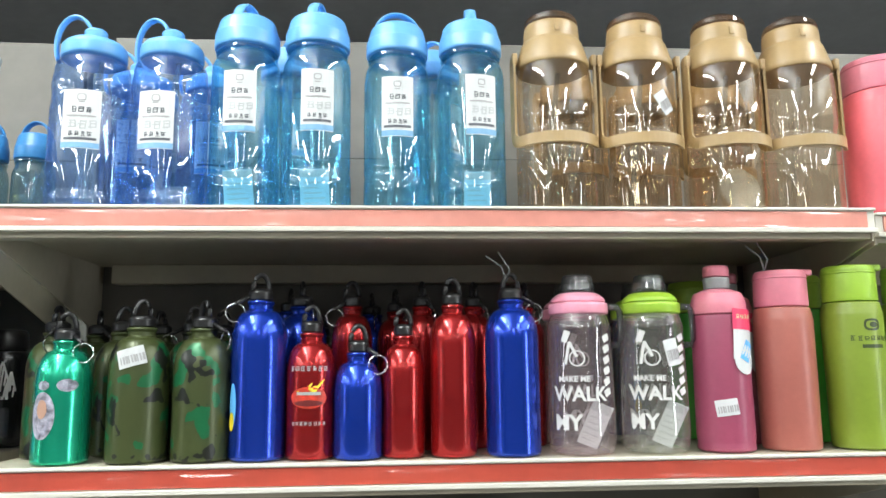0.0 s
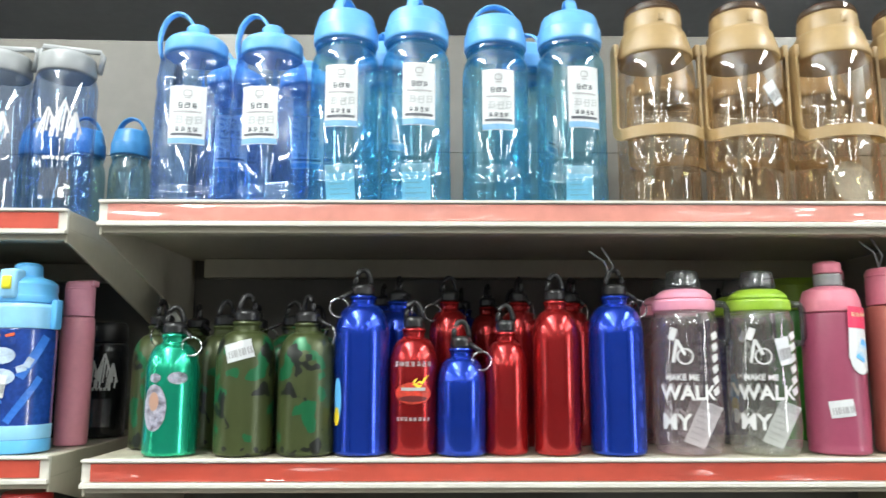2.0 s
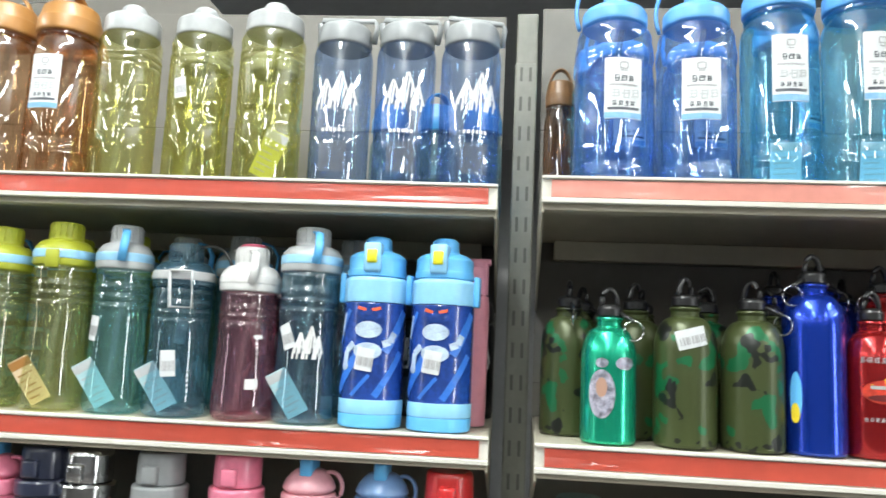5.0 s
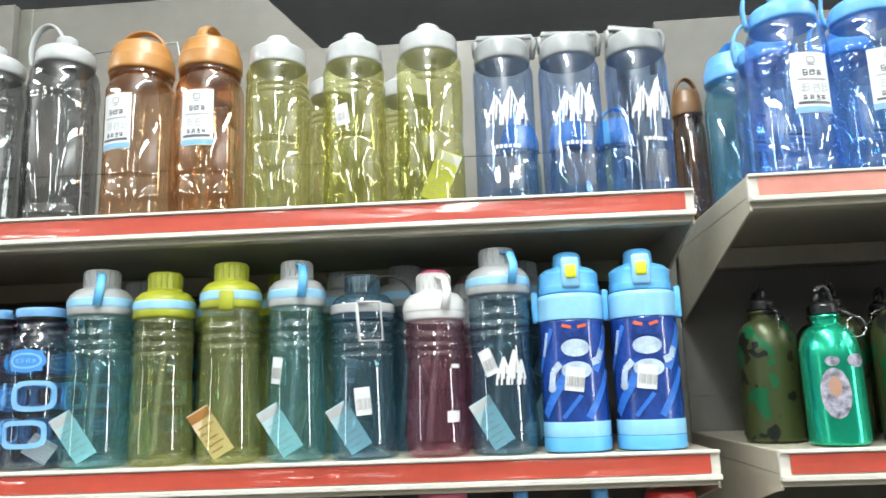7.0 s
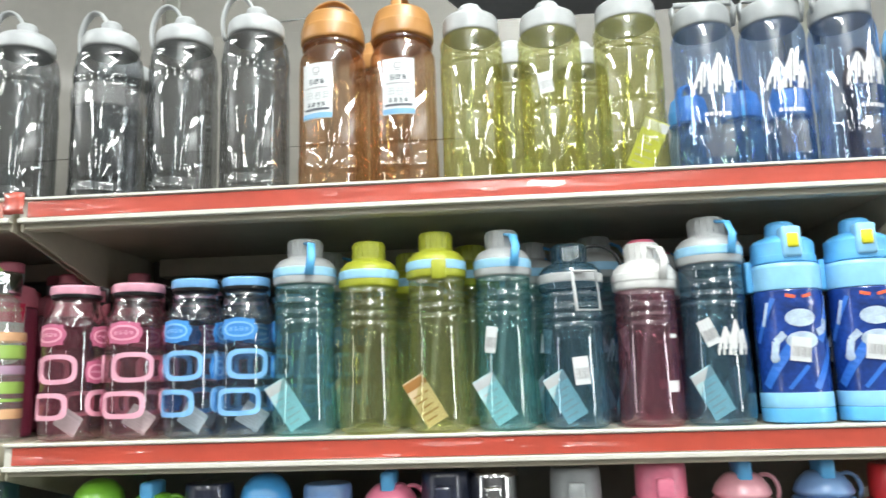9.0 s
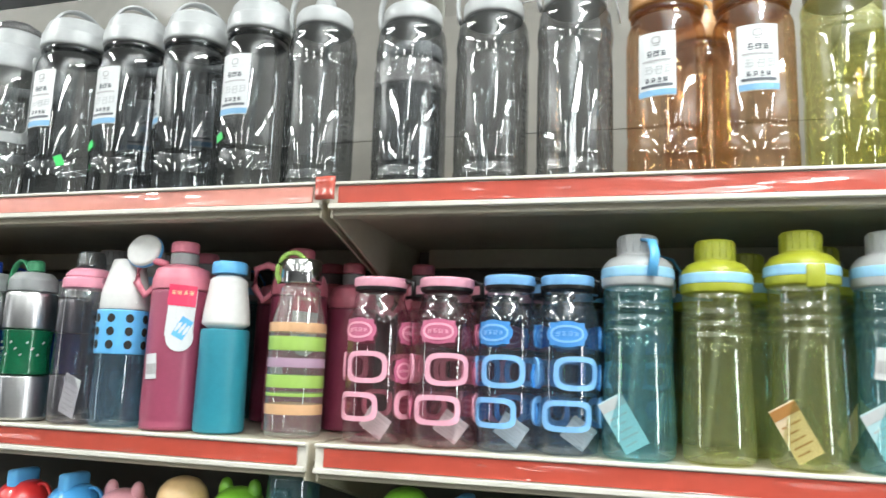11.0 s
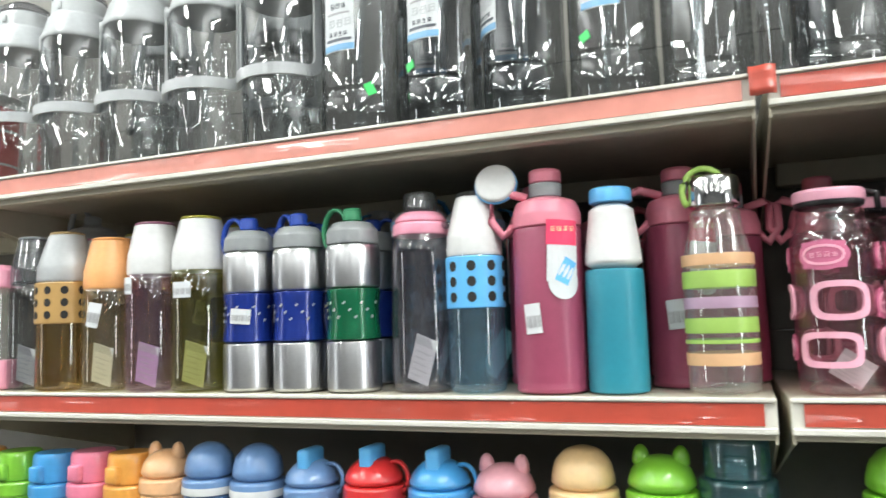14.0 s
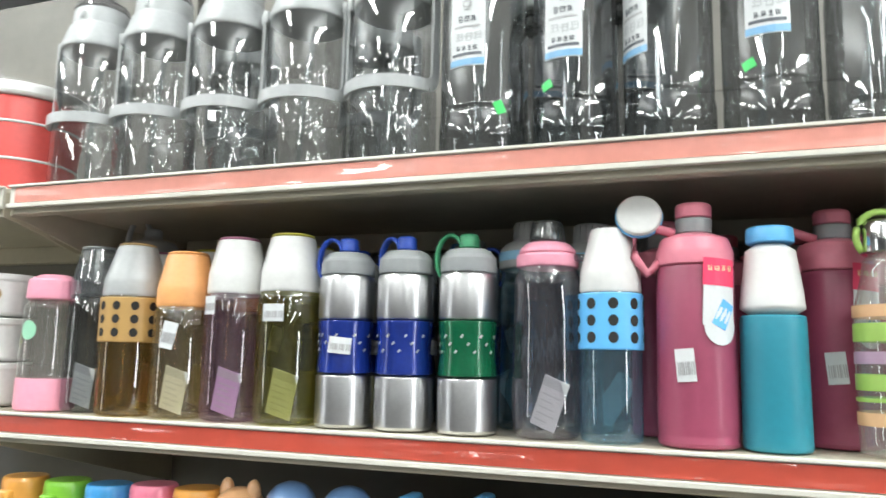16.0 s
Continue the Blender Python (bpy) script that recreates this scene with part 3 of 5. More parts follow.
def peak_bottle(tint, cap, r=0.044, h=0.262, label="", loop=True, name="sports_bottle"):
    """A straight bottle with brushed white peaks and a lid with a folding wire-like handle."""
    o = thing(name, label, "water bottle", "bottles with white peaks")
    hb = h - 0.045
    part("body", solid_lathe([(r * 0.92, 0), (r, 0.005), (r, hb * 0.45), (r, hb - 0.014), (r * 0.88, hb)], 72, 0.005, flute=(7, 0.026, 0.003, hb * 0.6)), tint, o)
    c = part("cap", solid_lathe([(r * 0.9, hb - 0.002), (r * 0.93, hb + 0.002), (r * 0.9, hb + 0.024), (r * 0.8, hb + 0.03)]), cap, o)
    if loop:
        part("handle", tube([(-r * 0.86, 0, hb + 0.014), (-r * 0.9, 0, hb + 0.038), (-r * 0.8, 0, hb + 0.044), (r * 1.0, 0, hb + 0.042), (r * 1.1, 0, hb + 0.034), (r * 1.0, 0, hb + 0.008)], 0.0042, 8), cap, c)
    part("peaks_print", bent(mountains(r * 1.35, hb * 0.5, 0.056), r, 4), WHITE, o, "brushed white peaks", False)
    part("small_print", bent([p for k in range(6) for p in rect(-0.02 + k * 0.006, -0.016 + k * 0.006, 0.075, 0.08, 0, 1)], r, 6), WHITE, o, "", False)
    part("grey_panel", bent(rect(-0.024, 0.016, 0.018, 0.062), r, 8), clear("smoky film", (0.5, 0.52, 0.56), 0.5), o, "grey printed film", False)
    return o


# ---- bottles of the middle shelf ----
def alu_bottle(paint, r, h, label, cap=BLACK, loop=True, name="aluminium_bottle", neck=0.45, ring_side=-1):
    """A spun aluminium flask with rounded shoulders, a screw cap with a carabiner loop and a split ring."""
    o = thing(name, label, "metal bottle", "aluminium bottles")
    hb = h - 0.042
    prof = [(r * 0.94, 0), (r, 0.003), (r, hb - 0.048)]
    for k in range(1, 7):
        a = k / 6 * math.pi / 2
        prof.append((r * neck + (r - r * neck) * math.cos(a), hb - 0.048 + 0.04 * math.sin(a)))
    prof += [(r * neck, hb), (r * neck * 1.12, hb + 0.001), (r * neck * 1.12, hb + 0.004), (r * neck, hb + 0.005)]
    part("body", solid_lathe(prof), paint, o)
    c = part("cap", solid_lathe([(r * neck * 0.98, hb + 0.0055), (r * neck * 1.0, hb + 0.017), (r * neck * 0.7, hb + 0.021)], 20), cap, o)
    part("cap_loop", tube(arc(0, 0, hb + 0.019, 0.011, 0.022, 0, 180, 12, 15), 0.0035, 8), cap, c)
    if loop:
        part("split_ring", tube(arc(ring_side * r * 0.82, -r * 0.5, hb - 0.012, 0.0125, 0.0125, 0, 360, 22, 10), 0.0012, 6), CHROME, c, "thin chrome split ring")
        part("strap", tube([(ring_side * r * 0.3, -0.006, hb + 0.012), (ring_side * r * 0.65, -r * 0.4, hb + 0.004), (ring_side * r * 0.8, -r * 0.5, hb)], 0.003, 6), cap, c)
    return o


def shaker(tint, band, grey, label, r=0.047, h=0.245, words=True, tilt=0, name="shaker_bottle"):
    """A clear bottle with a coloured collar, a grey drinking cap, a side handle and white lettering."""
    o = thing(name, label, "water bottle", "clear shaker bottles")
    hb = h - 0.055
    part("body", solid_lathe([(r * 0.88, 0), (r * 0.95, 0.008), (r, 0.03), (r * 0.95, hb - 0.05), (r * 0.93, hb - 0.03), (r * 0.94, hb - 0.016), (r * 0.84, hb - 0.004), (r * 0.83, hb)], 60, 0.004, flute=(6, 0.02, 0.02, hb - 0.045)), tint, o)
    part("base_cup", solid_lathe([(r * 0.86, 0.001), (r * 0.7, 0.006), (r * 0.3, 0.012)]), tint, o)
    c = part("collar", solid_lathe([(r * 0.86, hb - 0.001), (r * 0.89, hb + 0.001), (r * 0.89, hb + 0.013), (r * 0.84, hb + 0.015)]), band, o, "coloured plastic collar")
    part("dome", solid_lathe([(r * 0.82, hb + 0.0155), (r * 0.8, hb + 0.021), (r * 0.62, hb + 0.028), (r * 0.52, hb + 0.029)]), band, c)
    part("cap", solid_lathe([(r * 0.52, hb + 0.0295), (r * 0.52, hb + 0.036), (r * 0.44, hb + 0.053), (r * 0.38, hb + 0.055)]), grey, c, "translucent grey drinking cap")
    part("handle", tube([(r * 0.86, -0.004, hb + 0.01), (r * 1.16, -0.006, hb + 0.009), (r * 1.24, -0.006, hb + 0.002), (r * 1.26, -0.006, hb - 0.038), (r * 1.2, -0.006, hb - 0.044), (r * 0.98, -0.004, hb - 0.044)], 0.0048, 8), grey, c)
    if words:
        p = part("lettering", writing("WALK", 0.026, -0.03, 0.072, r * 0.985, -24), WHITE, o, "white printed lettering", False)
        part("letters", writing("MAKE ME", 0.0105, -0.024, 0.097, r * 0.98, -22), WHITE, p, "", False)
        part("letters", writing("MY", 0.028, -0.03, 0.034, r * 0.995, -24), WHITE, p, "", False)
        part("wheel_print", bent(ring(-0.002, 0.128, 0.011, 0.011, 0.002) + stroke([(-0.018, 0.12), (-0.012, 0.15), (-0.002, 0.13)], 0.004) + stroke([(-0.02, 0.15), (-0.014, 0.165)], 0.009), r * 0.965, -16), WHITE, p, "", False)
        part("letters", bent([q for k in range(6) for q in rect(0.02, 0.032, 0.078 + k * 0.0145, 0.087 + k * 0.0145, 25, 2)], r * 0.975, 4), WHITE, p, "", False)
    card(o, r, PAPER, 0.006, 0.03, 0.06, 22)
    return o


def frosted_flask(body, cap, label, r=0.044, h=0.265, square=False, tag=True, name="frosted_bottle", handle=True):
    """A frosted flask with a stepped cap."""
    o = thing(name, label, "water bottle", "frosted flasks")
    if square:
        part("body", solid_lathe([(r * 0.92, 0), (r * 0.97, 0.005), (r, h - 0.07), (r * 0.92, h - 0.053)]), body, o)
        c = part("cap", solid_lathe([(r * 0.88, h - 0.052), (r * 0.9, h - 0.05), (r * 0.88, h - 0.006), (r * 0.82, h)]), cap, o)
        part("flip_lid", block(-r * 0.3, r * 1.02, -r * 0.4, r * 0.4, h - 0.007, h + 0.002, 0.002), cap, c)
        part("lid_seam", lathe([(r * 0.885, h - 0.012), (r * 0.905, h - 0.0115), (r * 0.905, h - 0.01), (r * 0.885, h - 0.0095)]), cap, c)
    else:
        part("body", solid_lathe([(r * 0.95, 0), (r, 0.004), (r * 0.97, 0.012), (r, 0.02), (r * 0.96, h - 0.075), (r * 0.93, h - 0.071)]), body, o)
        c = part("shoulder", solid_lathe([(r * 0.96, h - 0.0705), (r * 0.96, h - 0.055), (r * 0.84, h - 0.04), (r * 0.46, h - 0.034)]), cap, o)
        part("neck", solid_lathe([(r * 0.45, h - 0.034), (r * 0.47, h - 0.018), (r * 0.43, h - 0.017)], 24), GREY, c, "grey ribbed neck ring")
        part("stopper", solid_lathe([(r * 0.46, h - 0.0165), (r * 0.46, h - 0.003), (r * 0.4, h)], 24), cap, c)
        if handle:
            part("handle", tube([(-r * 0.5, -0.008, h - 0.034), (-r * 1.1, -0.01, h - 0.026), (-r * 1.5, -0.01, h - 0.032), (-r * 1.52, -0.01, h - 0.06), (-r * 1.2, -0.01, h - 0.078), (-r * 0.88, -0.008, h - 0.066)], 0.0055, 8), cap, c)
    if tag:
        t = part("hang_tag", bent(rect(-0.013, 0.024, h * 0.48, h * 0.74, -3) + disc(0.0055, h * 0.48, 0.0185, 0.02), r, 22, 0.001), PAPER, o, "printed hang tag with a red head", False)
        part("tag_head", bent(rect(-0.0135, 0.0245, h * 0.64, h * 0.75, -3), r + 0.001, 22), solid("magenta-red print", (0.75, 0.04, 0.12), 0.4), t, "", False)
        part("tag_print", bent(glyphs(0.0055, h * 0.71, 4, 0.006, 0.0015, 6), r + 0.0016, 22), PEACH_INK, t, "", False)
        part("tag_picture", bent(rect(0.0, 0.017, h * 0.47, h * 0.58, -28, 3), r + 0.001, 22), SKY, t, "", False)
    return o


def sport_tall(tint, cap, trim, label, r=0.043, h=0.262, loop="strap", insert=None, peaks=False, name="sports_bottle", pull=None):
    """A slim-waisted clear bottle with ringed neck, a broad screw cap with a trim band, and a strap or clip."""
    o = thing(name, label, "water bottle", "clear sports bottles")
    hb = h - 0.062
    part("body", solid_lathe([(r * 0.9, 0), (r, 0.006), (r, 0.03), (r * 0.93, hb * 0.55), (r * 0.92, hb * 0.66), *ridged(r * 0.95, hb * 0.7, hb * 0.9, 3, 0.002), (r * 0.95, hb - 0.008), (r * 0.88, hb)], 72, 0.003, flute=(6, 0.014, 0.008, hb * 0.68)), tint, o)
    part("punt", solid_lathe([(r * 0.82, 0.002), (r * 0.45, 0.008), (r * 0.2, 0.012)], 60, flute=(10, 0.3, 0.004, 0.03)), tint, o)
    c = part("cap", solid_lathe([(r * 0.97, hb - 0.002), (r * 1.0, hb + 0.003), (r * 0.99, hb + 0.014), (r * 0.96, hb + 0.024), (r * 0.78, hb + 0.033), (r * 0.56, hb + 0.036), (r * 0.54, hb + 0.06), (r * 0.45, hb + 0.062)]), cap, o)
    part("trim_band", lathe([(r * 0.98, hb + 0.008), (r * 1.015, hb + 0.009), (r * 1.005, hb + 0.02), (r * 0.96, hb + 0.021)]), trim, c, "coloured trim band")
    grip = bmesh.new()
    for k in range(18):
        a = 2 * math.pi * k / 18
        tube([(r * 0.545 * math.cos(a), r * 0.545 * math.sin(a), hb + 0.04), (r * 0.54 * math.cos(a), r * 0.54 * math.sin(a), hb + 0.058)], 0.0011, 5, grip)
    part("grip_ribs", grip, cap, c)
    if loop == "strap":
        part("strap", tube([(r * 0.2, -r * 0.5, hb + 0.054), (r * 0.42, -r * 0.82, hb + 0.05), (r * 0.5, -r * 1.05, hb + 0.034), (r * 0.42, -r * 1.05, hb + 0.008)], 0.0058, 8, None, 0.4, (1, 0.3, 0)), pull or SKY, c, "pale blue carrying strap")
    elif loop == "tab":
        part("tab", block(-0.002, 0.018, -r * 1.06, -r * 0.95, hb - 0.006, hb + 0.02, 0.002), cap, c)
    elif loop == "clip":
        part("clip", tube([(0.0, -r * 1.08, hb + 0.02), (0.03, -r * 1.02, hb + 0.02), (0.034, -r * 1.0, hb - 0.03), (0.004, -r * 1.1, hb - 0.03), (0.0, -r * 1.08, hb + 0.02)], 0.0024, 6), PALE, c, "square grey clip")
        part("wire_loop", tube(arc(0.035, 0, hb + 0.022, 0.035, 0.038, 0, 180, 14), 0.0025, 6), BLACK, c)
    if loop != "clip":
        straw(o, 0.01, hb, 0.014)
    if insert:
        card(o, r, insert, 0.004, 0.03, 0.066, -30, ORANGE if insert is MATS.get("cream and orange card") else None)
    if peaks:
        part("peaks_print", bent(mountains(r * 0.9, 0.085, 0.045), r * 0.96, 18), WHITE, o, "brushed white peaks", False)
    return o


def glasses_bottle(tint, bumper, label, h=0.21, r=0.041, name="bumper_bottle", deep=None):
    """A short wide bottle with a necked shoulder, wrapped in soft rubber pads and spectacle-like rims."""
    o = thing(name, label, "water bottle", "bottles with rubber frames")
    part("body", solid_lathe([(r * 0.92, 0), (r, 0.006), (r, h - 0.058), (r * 0.96, h - 0.046), (r * 0.8, h - 0.036), (r * 0.78, h - 0.018)], 48, 0.005), tint, o)
    part("punt", solid_lathe([(r * 0.8, 0.002), (r * 0.6, 0.01), (r * 0.2, 0.013)], 40, flute=(8, 0.3, 0.004, 0.03)), tint, o)
    for u, z, ru, rz in ((-0.09, 0.139, 0.022, 0.015), (-0.012, 0.14, 0.024, 0.0155), (0.062, 0.138, 0.021, 0.015), (0.052, 0.09, 0.016, 0.016), (-0.07, 0.046, 0.018, 0.014)):
        pad = part("rubber_pad", bent(disc(u, z, ru, rz, 16) + rect(u - ru * 0.84, u + ru * 0.84, z - rz * 0.86, z + rz * 0.86, 0, 8), r, 0, 0.0024), deep or bumper, o, "", False)
        part("raised_oval", bent(ring(u, z, ru * 0.8, rz * 0.68, 0.0026, 18, 0.9) + glyphs(u, z, 4, ru * 0.22, ru * 0.06, 3), r, 0, 0.0033), bumper, pad, "", False)
    for u, z, ru, rz, p in ((-0.075, 0.094, 0.026, 0.019, 0.5), (0.0, 0.094, 0.027, 0.02, 0.62), (0.108, 0.094, 0.024, 0.018, 0.5), (-0.115, 0.047, 0.02, 0.018, 0.6), (-0.012, 0.045, 0.029, 0.018, 0.5), (0.06, 0.048, 0.022, 0.018, 0.65)):
        part("rubber_frame", bent(ring(u, z, ru, rz, 0.0062, 24, p), r, 0, 0.0032), bumper, o, "", False)
    c = part("cap", solid_lathe([(r * 0.8, h - 0.019), (r * 0.83, h - 0.016), (r * 0.83, h - 0.003), (r * 0.77, h)]), BLACK, o)
    part("trim_band", lathe([(r * 0.83, h - 0.0135), (r * 0.86, h - 0.0125), (r * 0.86, h - 0.0025), (r * 0.81, h - 0.001)]), bumper, c)
    part("hinge_loop", tube([(r * 0.84, 0, h - 0.004), (r * 1.1, 0, h - 0.006), (r * 1.12, 0, h - 0.024), (r * 0.88, 0, h - 0.026)], 0.0035, 8), BLACK, c)
    card(o, r, PAPER, 0.003, 0.034, 0.03, 34)
    return o


def cartoon_flask(label, name="kids_flask", h=0.26, r=0.0428):
    """A child's blue flask with a press-lid, side lugs and a plain coloured picture."""
    o = thing(name, label, "kids flask", "blue kids flasks")
    deep = solid("deep blue picture print", (0.012, 0.05, 0.27), 0.25, 0, 18, 0.35, 0, 0.9)
    mid = solid("mid blue print", (0.03, 0.16, 0.6), 0.35)
    pale = solid("pale blue plastic", (0.28, 0.6, 0.87), 0.35)
    part("body", solid_lathe([(r * 0.96, 0), (r, 0.004), (r, 0.038), (r * 0.995, 0.0385), (r * 0.995, 0.165), (r * 0.9, 0.17)]), deep, o)
    part("foot", solid_lathe([(r * 0.98, 0.0005), (r * 1.01, 0.003), (r * 1.01, 0.018), (r * 0.99, 0.0185)]), SKY, o)
    part("lower_band", lathe([(r * 0.99, 0.0188), (r * 1.012, 0.0188), (r * 1.012, 0.037), (r * 0.99, 0.0375)]), pale, o)
    part("upper_band", solid_lathe([(r * 1.0, 0.1655), (r * 1.015, 0.167), (r * 1.015, 0.196), (r * 0.95, 0.2)]), pale, o)
    c = part("cap", solid_lathe([(r * 0.94, 0.2005), (r * 0.95, 0.21), (r * 0.92, 0.211), (r * 0.92, 0.228), (r * 0.75, 0.234), (r * 0.45, 0.238), (r * 0.42, 0.254), (r * 0.3, 0.258)]), SKY, o)
    part("button_frame", block(-0.012, 0.012, -r * 1.04, -r * 0.5, 0.206, 0.246, 0.004), pale, c)
    part("button", block(-0.007, 0.007, -r * 1.1, -r * 1.0, 0.218, 0.236, 0.002), solid("yellow plastic", (0.75, 0.72, 0.03), 0.35), c, "yellow press button")
    for s in (-1, 1):
        part("lug", block(s * r * 1.08 - 0.004, s * r * 1.08 + 0.004, -0.008, 0.008, 0.165, 0.206, 0.002), SKY, c)
    rays = []
    for u, z, v, q, w in ((-0.05, 0.045, -0.01, 0.1, 0.012), (0.012, 0.042, 0.05, 0.1, 0.009), (0.024, 0.1, 0.056, 0.155, 0.012), (-0.058, 0.1, -0.03, 0.155, 0.006), (-0.02, 0.042, 0.004, 0.07, 0.005)):
        n = 8
        rays += stroke([(u + (v - u) * k / n, z + (q - z) * k / n) for k in range(n + 1)], w)
    pic = part("picture", bent(rays, r, 0, 0.0007), mid, o, "blue picture with slanting light rays", False)
    part("picture_light", bent(disc(0, 0.129, 0.018, 0.011, 14) + disc(0, 0.101, 0.019, 0.011, 14) + stroke([(-0.02, 0.11), (-0.031, 0.1), (-0.034, 0.084)], 0.009) + stroke([(0.02, 0.11), (0.031, 0.114), (0.037, 0.126)], 0.009) + disc(-0.034, 0.08, 0.006, 0.006) + stroke([(-0.046, 0.12), (-0.038, 0.15)], 0.004), r, 0, 0.0012), solid("icy blue print", (0.45, 0.56, 0.7), 0.4, 0, 60, 0.3), pic, "pale rounded shapes", False)
    part("picture_dark", bent(ring(0, 0.148, 0.018, 0.006, 0.0058, 18, 0.6), r, 0, 0.0017), deep, pic, "", False)
    part("picture_red", bent(stroke([(-0.015, 0.158), (-0.004, 0.155)], 0.004) + stroke([(0.004, 0.155), (0.015, 0.158)], 0.004), r, 0, 0.0017), solid("orange-red print", (0.75, 0.12, 0.04), 0.4), pic, "", False)
    price_tag(o, r + 0.001, -4, 0.09, 0.024, 0.03, -8)
    return o


def steel_bottle(color, loop, label, r=0.0355, h=0.237, name="steel_sports_bottle"):
    """Brushed steel top and foot, a gripped waist of colour, a grey cap with a spout and strap."""
    o = thing(name, label, "metal bottle", "steel sports bottles")
    part("foot", solid_lathe([(r * 0.94, 0), (r, 0.003), (r, 0.062), (r * 0.97, 0.064)]), STEEL, o)
    part("waist", solid_lathe([(r * 0.98, 0.0645), (r * 0.985, 0.07), (r * 0.9, 0.1), (r * 0.985, 0.128), (r * 0.97, 0.132)], bend=0.008), color, o, "coloured gripped waist")
    part("grip_bars", bent([q for k in range(14) for q in stroke([(-0.05 + k * 0.0075, 0.093 + 0.009 * (k * 2 % 3)), (-0.047 + k * 0.0075, 0.096 + 0.009 * (k * 2 % 3))], 0.0022)], r * 0.95, 0, 0.001), PALE, o, "", False)
    part("shell", solid_lathe([(r * 0.98, 0.1325), (r, 0.135), (r, 0.183), (r * 0.93, 0.188)]), STEEL, o)
    c = part("cap", solid_lathe([(r * 0.95, 0.1885), (r * 0.97, 0.191), (r * 0.95, 0.207), (r * 0.72, 0.217), (r * 0.4, 0.219)]), GREY, o, "grey screw cap")
    part("spout", solid_lathe([(r * 0.36, 0.2195), (r * 0.34, 0.235), (r * 0.26, 0.237)], 20), loop, c)
    part("strap", tube(arc(-r * 0.62, -0.004, 0.207, r * 0.5, 0.029, 10, 235, 16, 0), 0.006, 8, None, 0.45, (0, 1, 0)), loop, c, "rubber strap")
    return o


def sleeve_bottle(tint, sleeve, cap, label, r=0.043, h=0.245, open_lid=False, name="sleeve_bottle", top=None):
    """A glass-like bottle with a rubber sleeve pierced by round holes and a tapered white cap."""
    o = thing(name, label, "water bottle", "bottles with rubber sleeves")
    part("body", solid_lathe([(r * 0.92, 0), (r * 0.97, 0.005), (r * 0.97, h - 0.075), (r * 0.9, h - 0.07)], bend=0.003), tint, o)
    s = part("sleeve", lathe([(r * 0.975, 0.1), (r * 1.02, 0.1), (r * 1.02, 0.162), (r * 0.975, 0.162)]), sleeve, o, "rubber sleeve with round holes")
    for i in range(3):
        for k in range(9):
            part("hole", bent(disc((k - 4) * 0.025, 0.113 + i * 0.0185, 0.0055, 0.0062), r * 1.02, 12), DARK, s, "", False)
    c = part("cap", solid_lathe([(r * 0.93, h - 0.074), (r * 0.97, h - 0.07), (r * 0.95, h - 0.05), (r * 0.66, h - 0.008), (r * 0.6, h)]), cap, o)
    if top:
        part("top_disc", solid_lathe([(r * 0.6, h + 0.0003), (r * 0.55, h + 0.004)]), top, c)
    if open_lid:
        bm = solid_lathe([(0.024, -0.007), (0.025, -0.004), (0.025, 0.006), (0.022, 0.008)])
        bmesh.ops.transform(bm, matrix=pose(r * 0.95, -0.01, h + 0.012, 70, 22, 0), verts=bm.verts)
        lid = part("open_lid", bm, WHITE, c, "white lid hanging open")
        bm = lathe([(0.0252, -0.003), (0.0262, -0.003), (0.0262, 0.002), (0.0252, 0.002)])
        bmesh.ops.transform(bm, matrix=pose(r * 0.95, -0.01, h + 0.012, 70, 22, 0), verts=bm.verts)
        part("gasket", bm, SKY, lid)
        part("wire_loop", tube(arc(0, -r * 0.4, h - 0.062, r * 0.85, 0.018, 180, 360, 14), 0.0022, 6), WHITE, c)
    return o


def cone_bottle(tint, cap, top, label, r=0.04, h=0.25, name="tumbler_bottle", insert=None):
    """A slim clear bottle with a tall tapered cap."""
    o = thing(name, label, "water bottle", "slim clear bottles")
    part("body", solid_lathe([(r * 0.92, 0), (r, 0.005), (r, h - 0.085), (r * 0.9, h - 0.075), (r * 0.85, h - 0.07)], bend=0.004), tint, o)
    c = part("cap", solid_lathe([(r * 0.92, h - 0.078), (r * 0.96, h - 0.074), (r * 0.94, h - 0.05), (r * 0.74, h - 0.012), (r * 0.7, h - 0.004)]), cap, o)
    part("top_disc", solid_lathe([(r * 0.7, h - 0.0038), (r * 0.66, h)]), top, c)
    card(o, r, insert or PAPER, 0.004, 0.036, 0.06, 16)
    return o


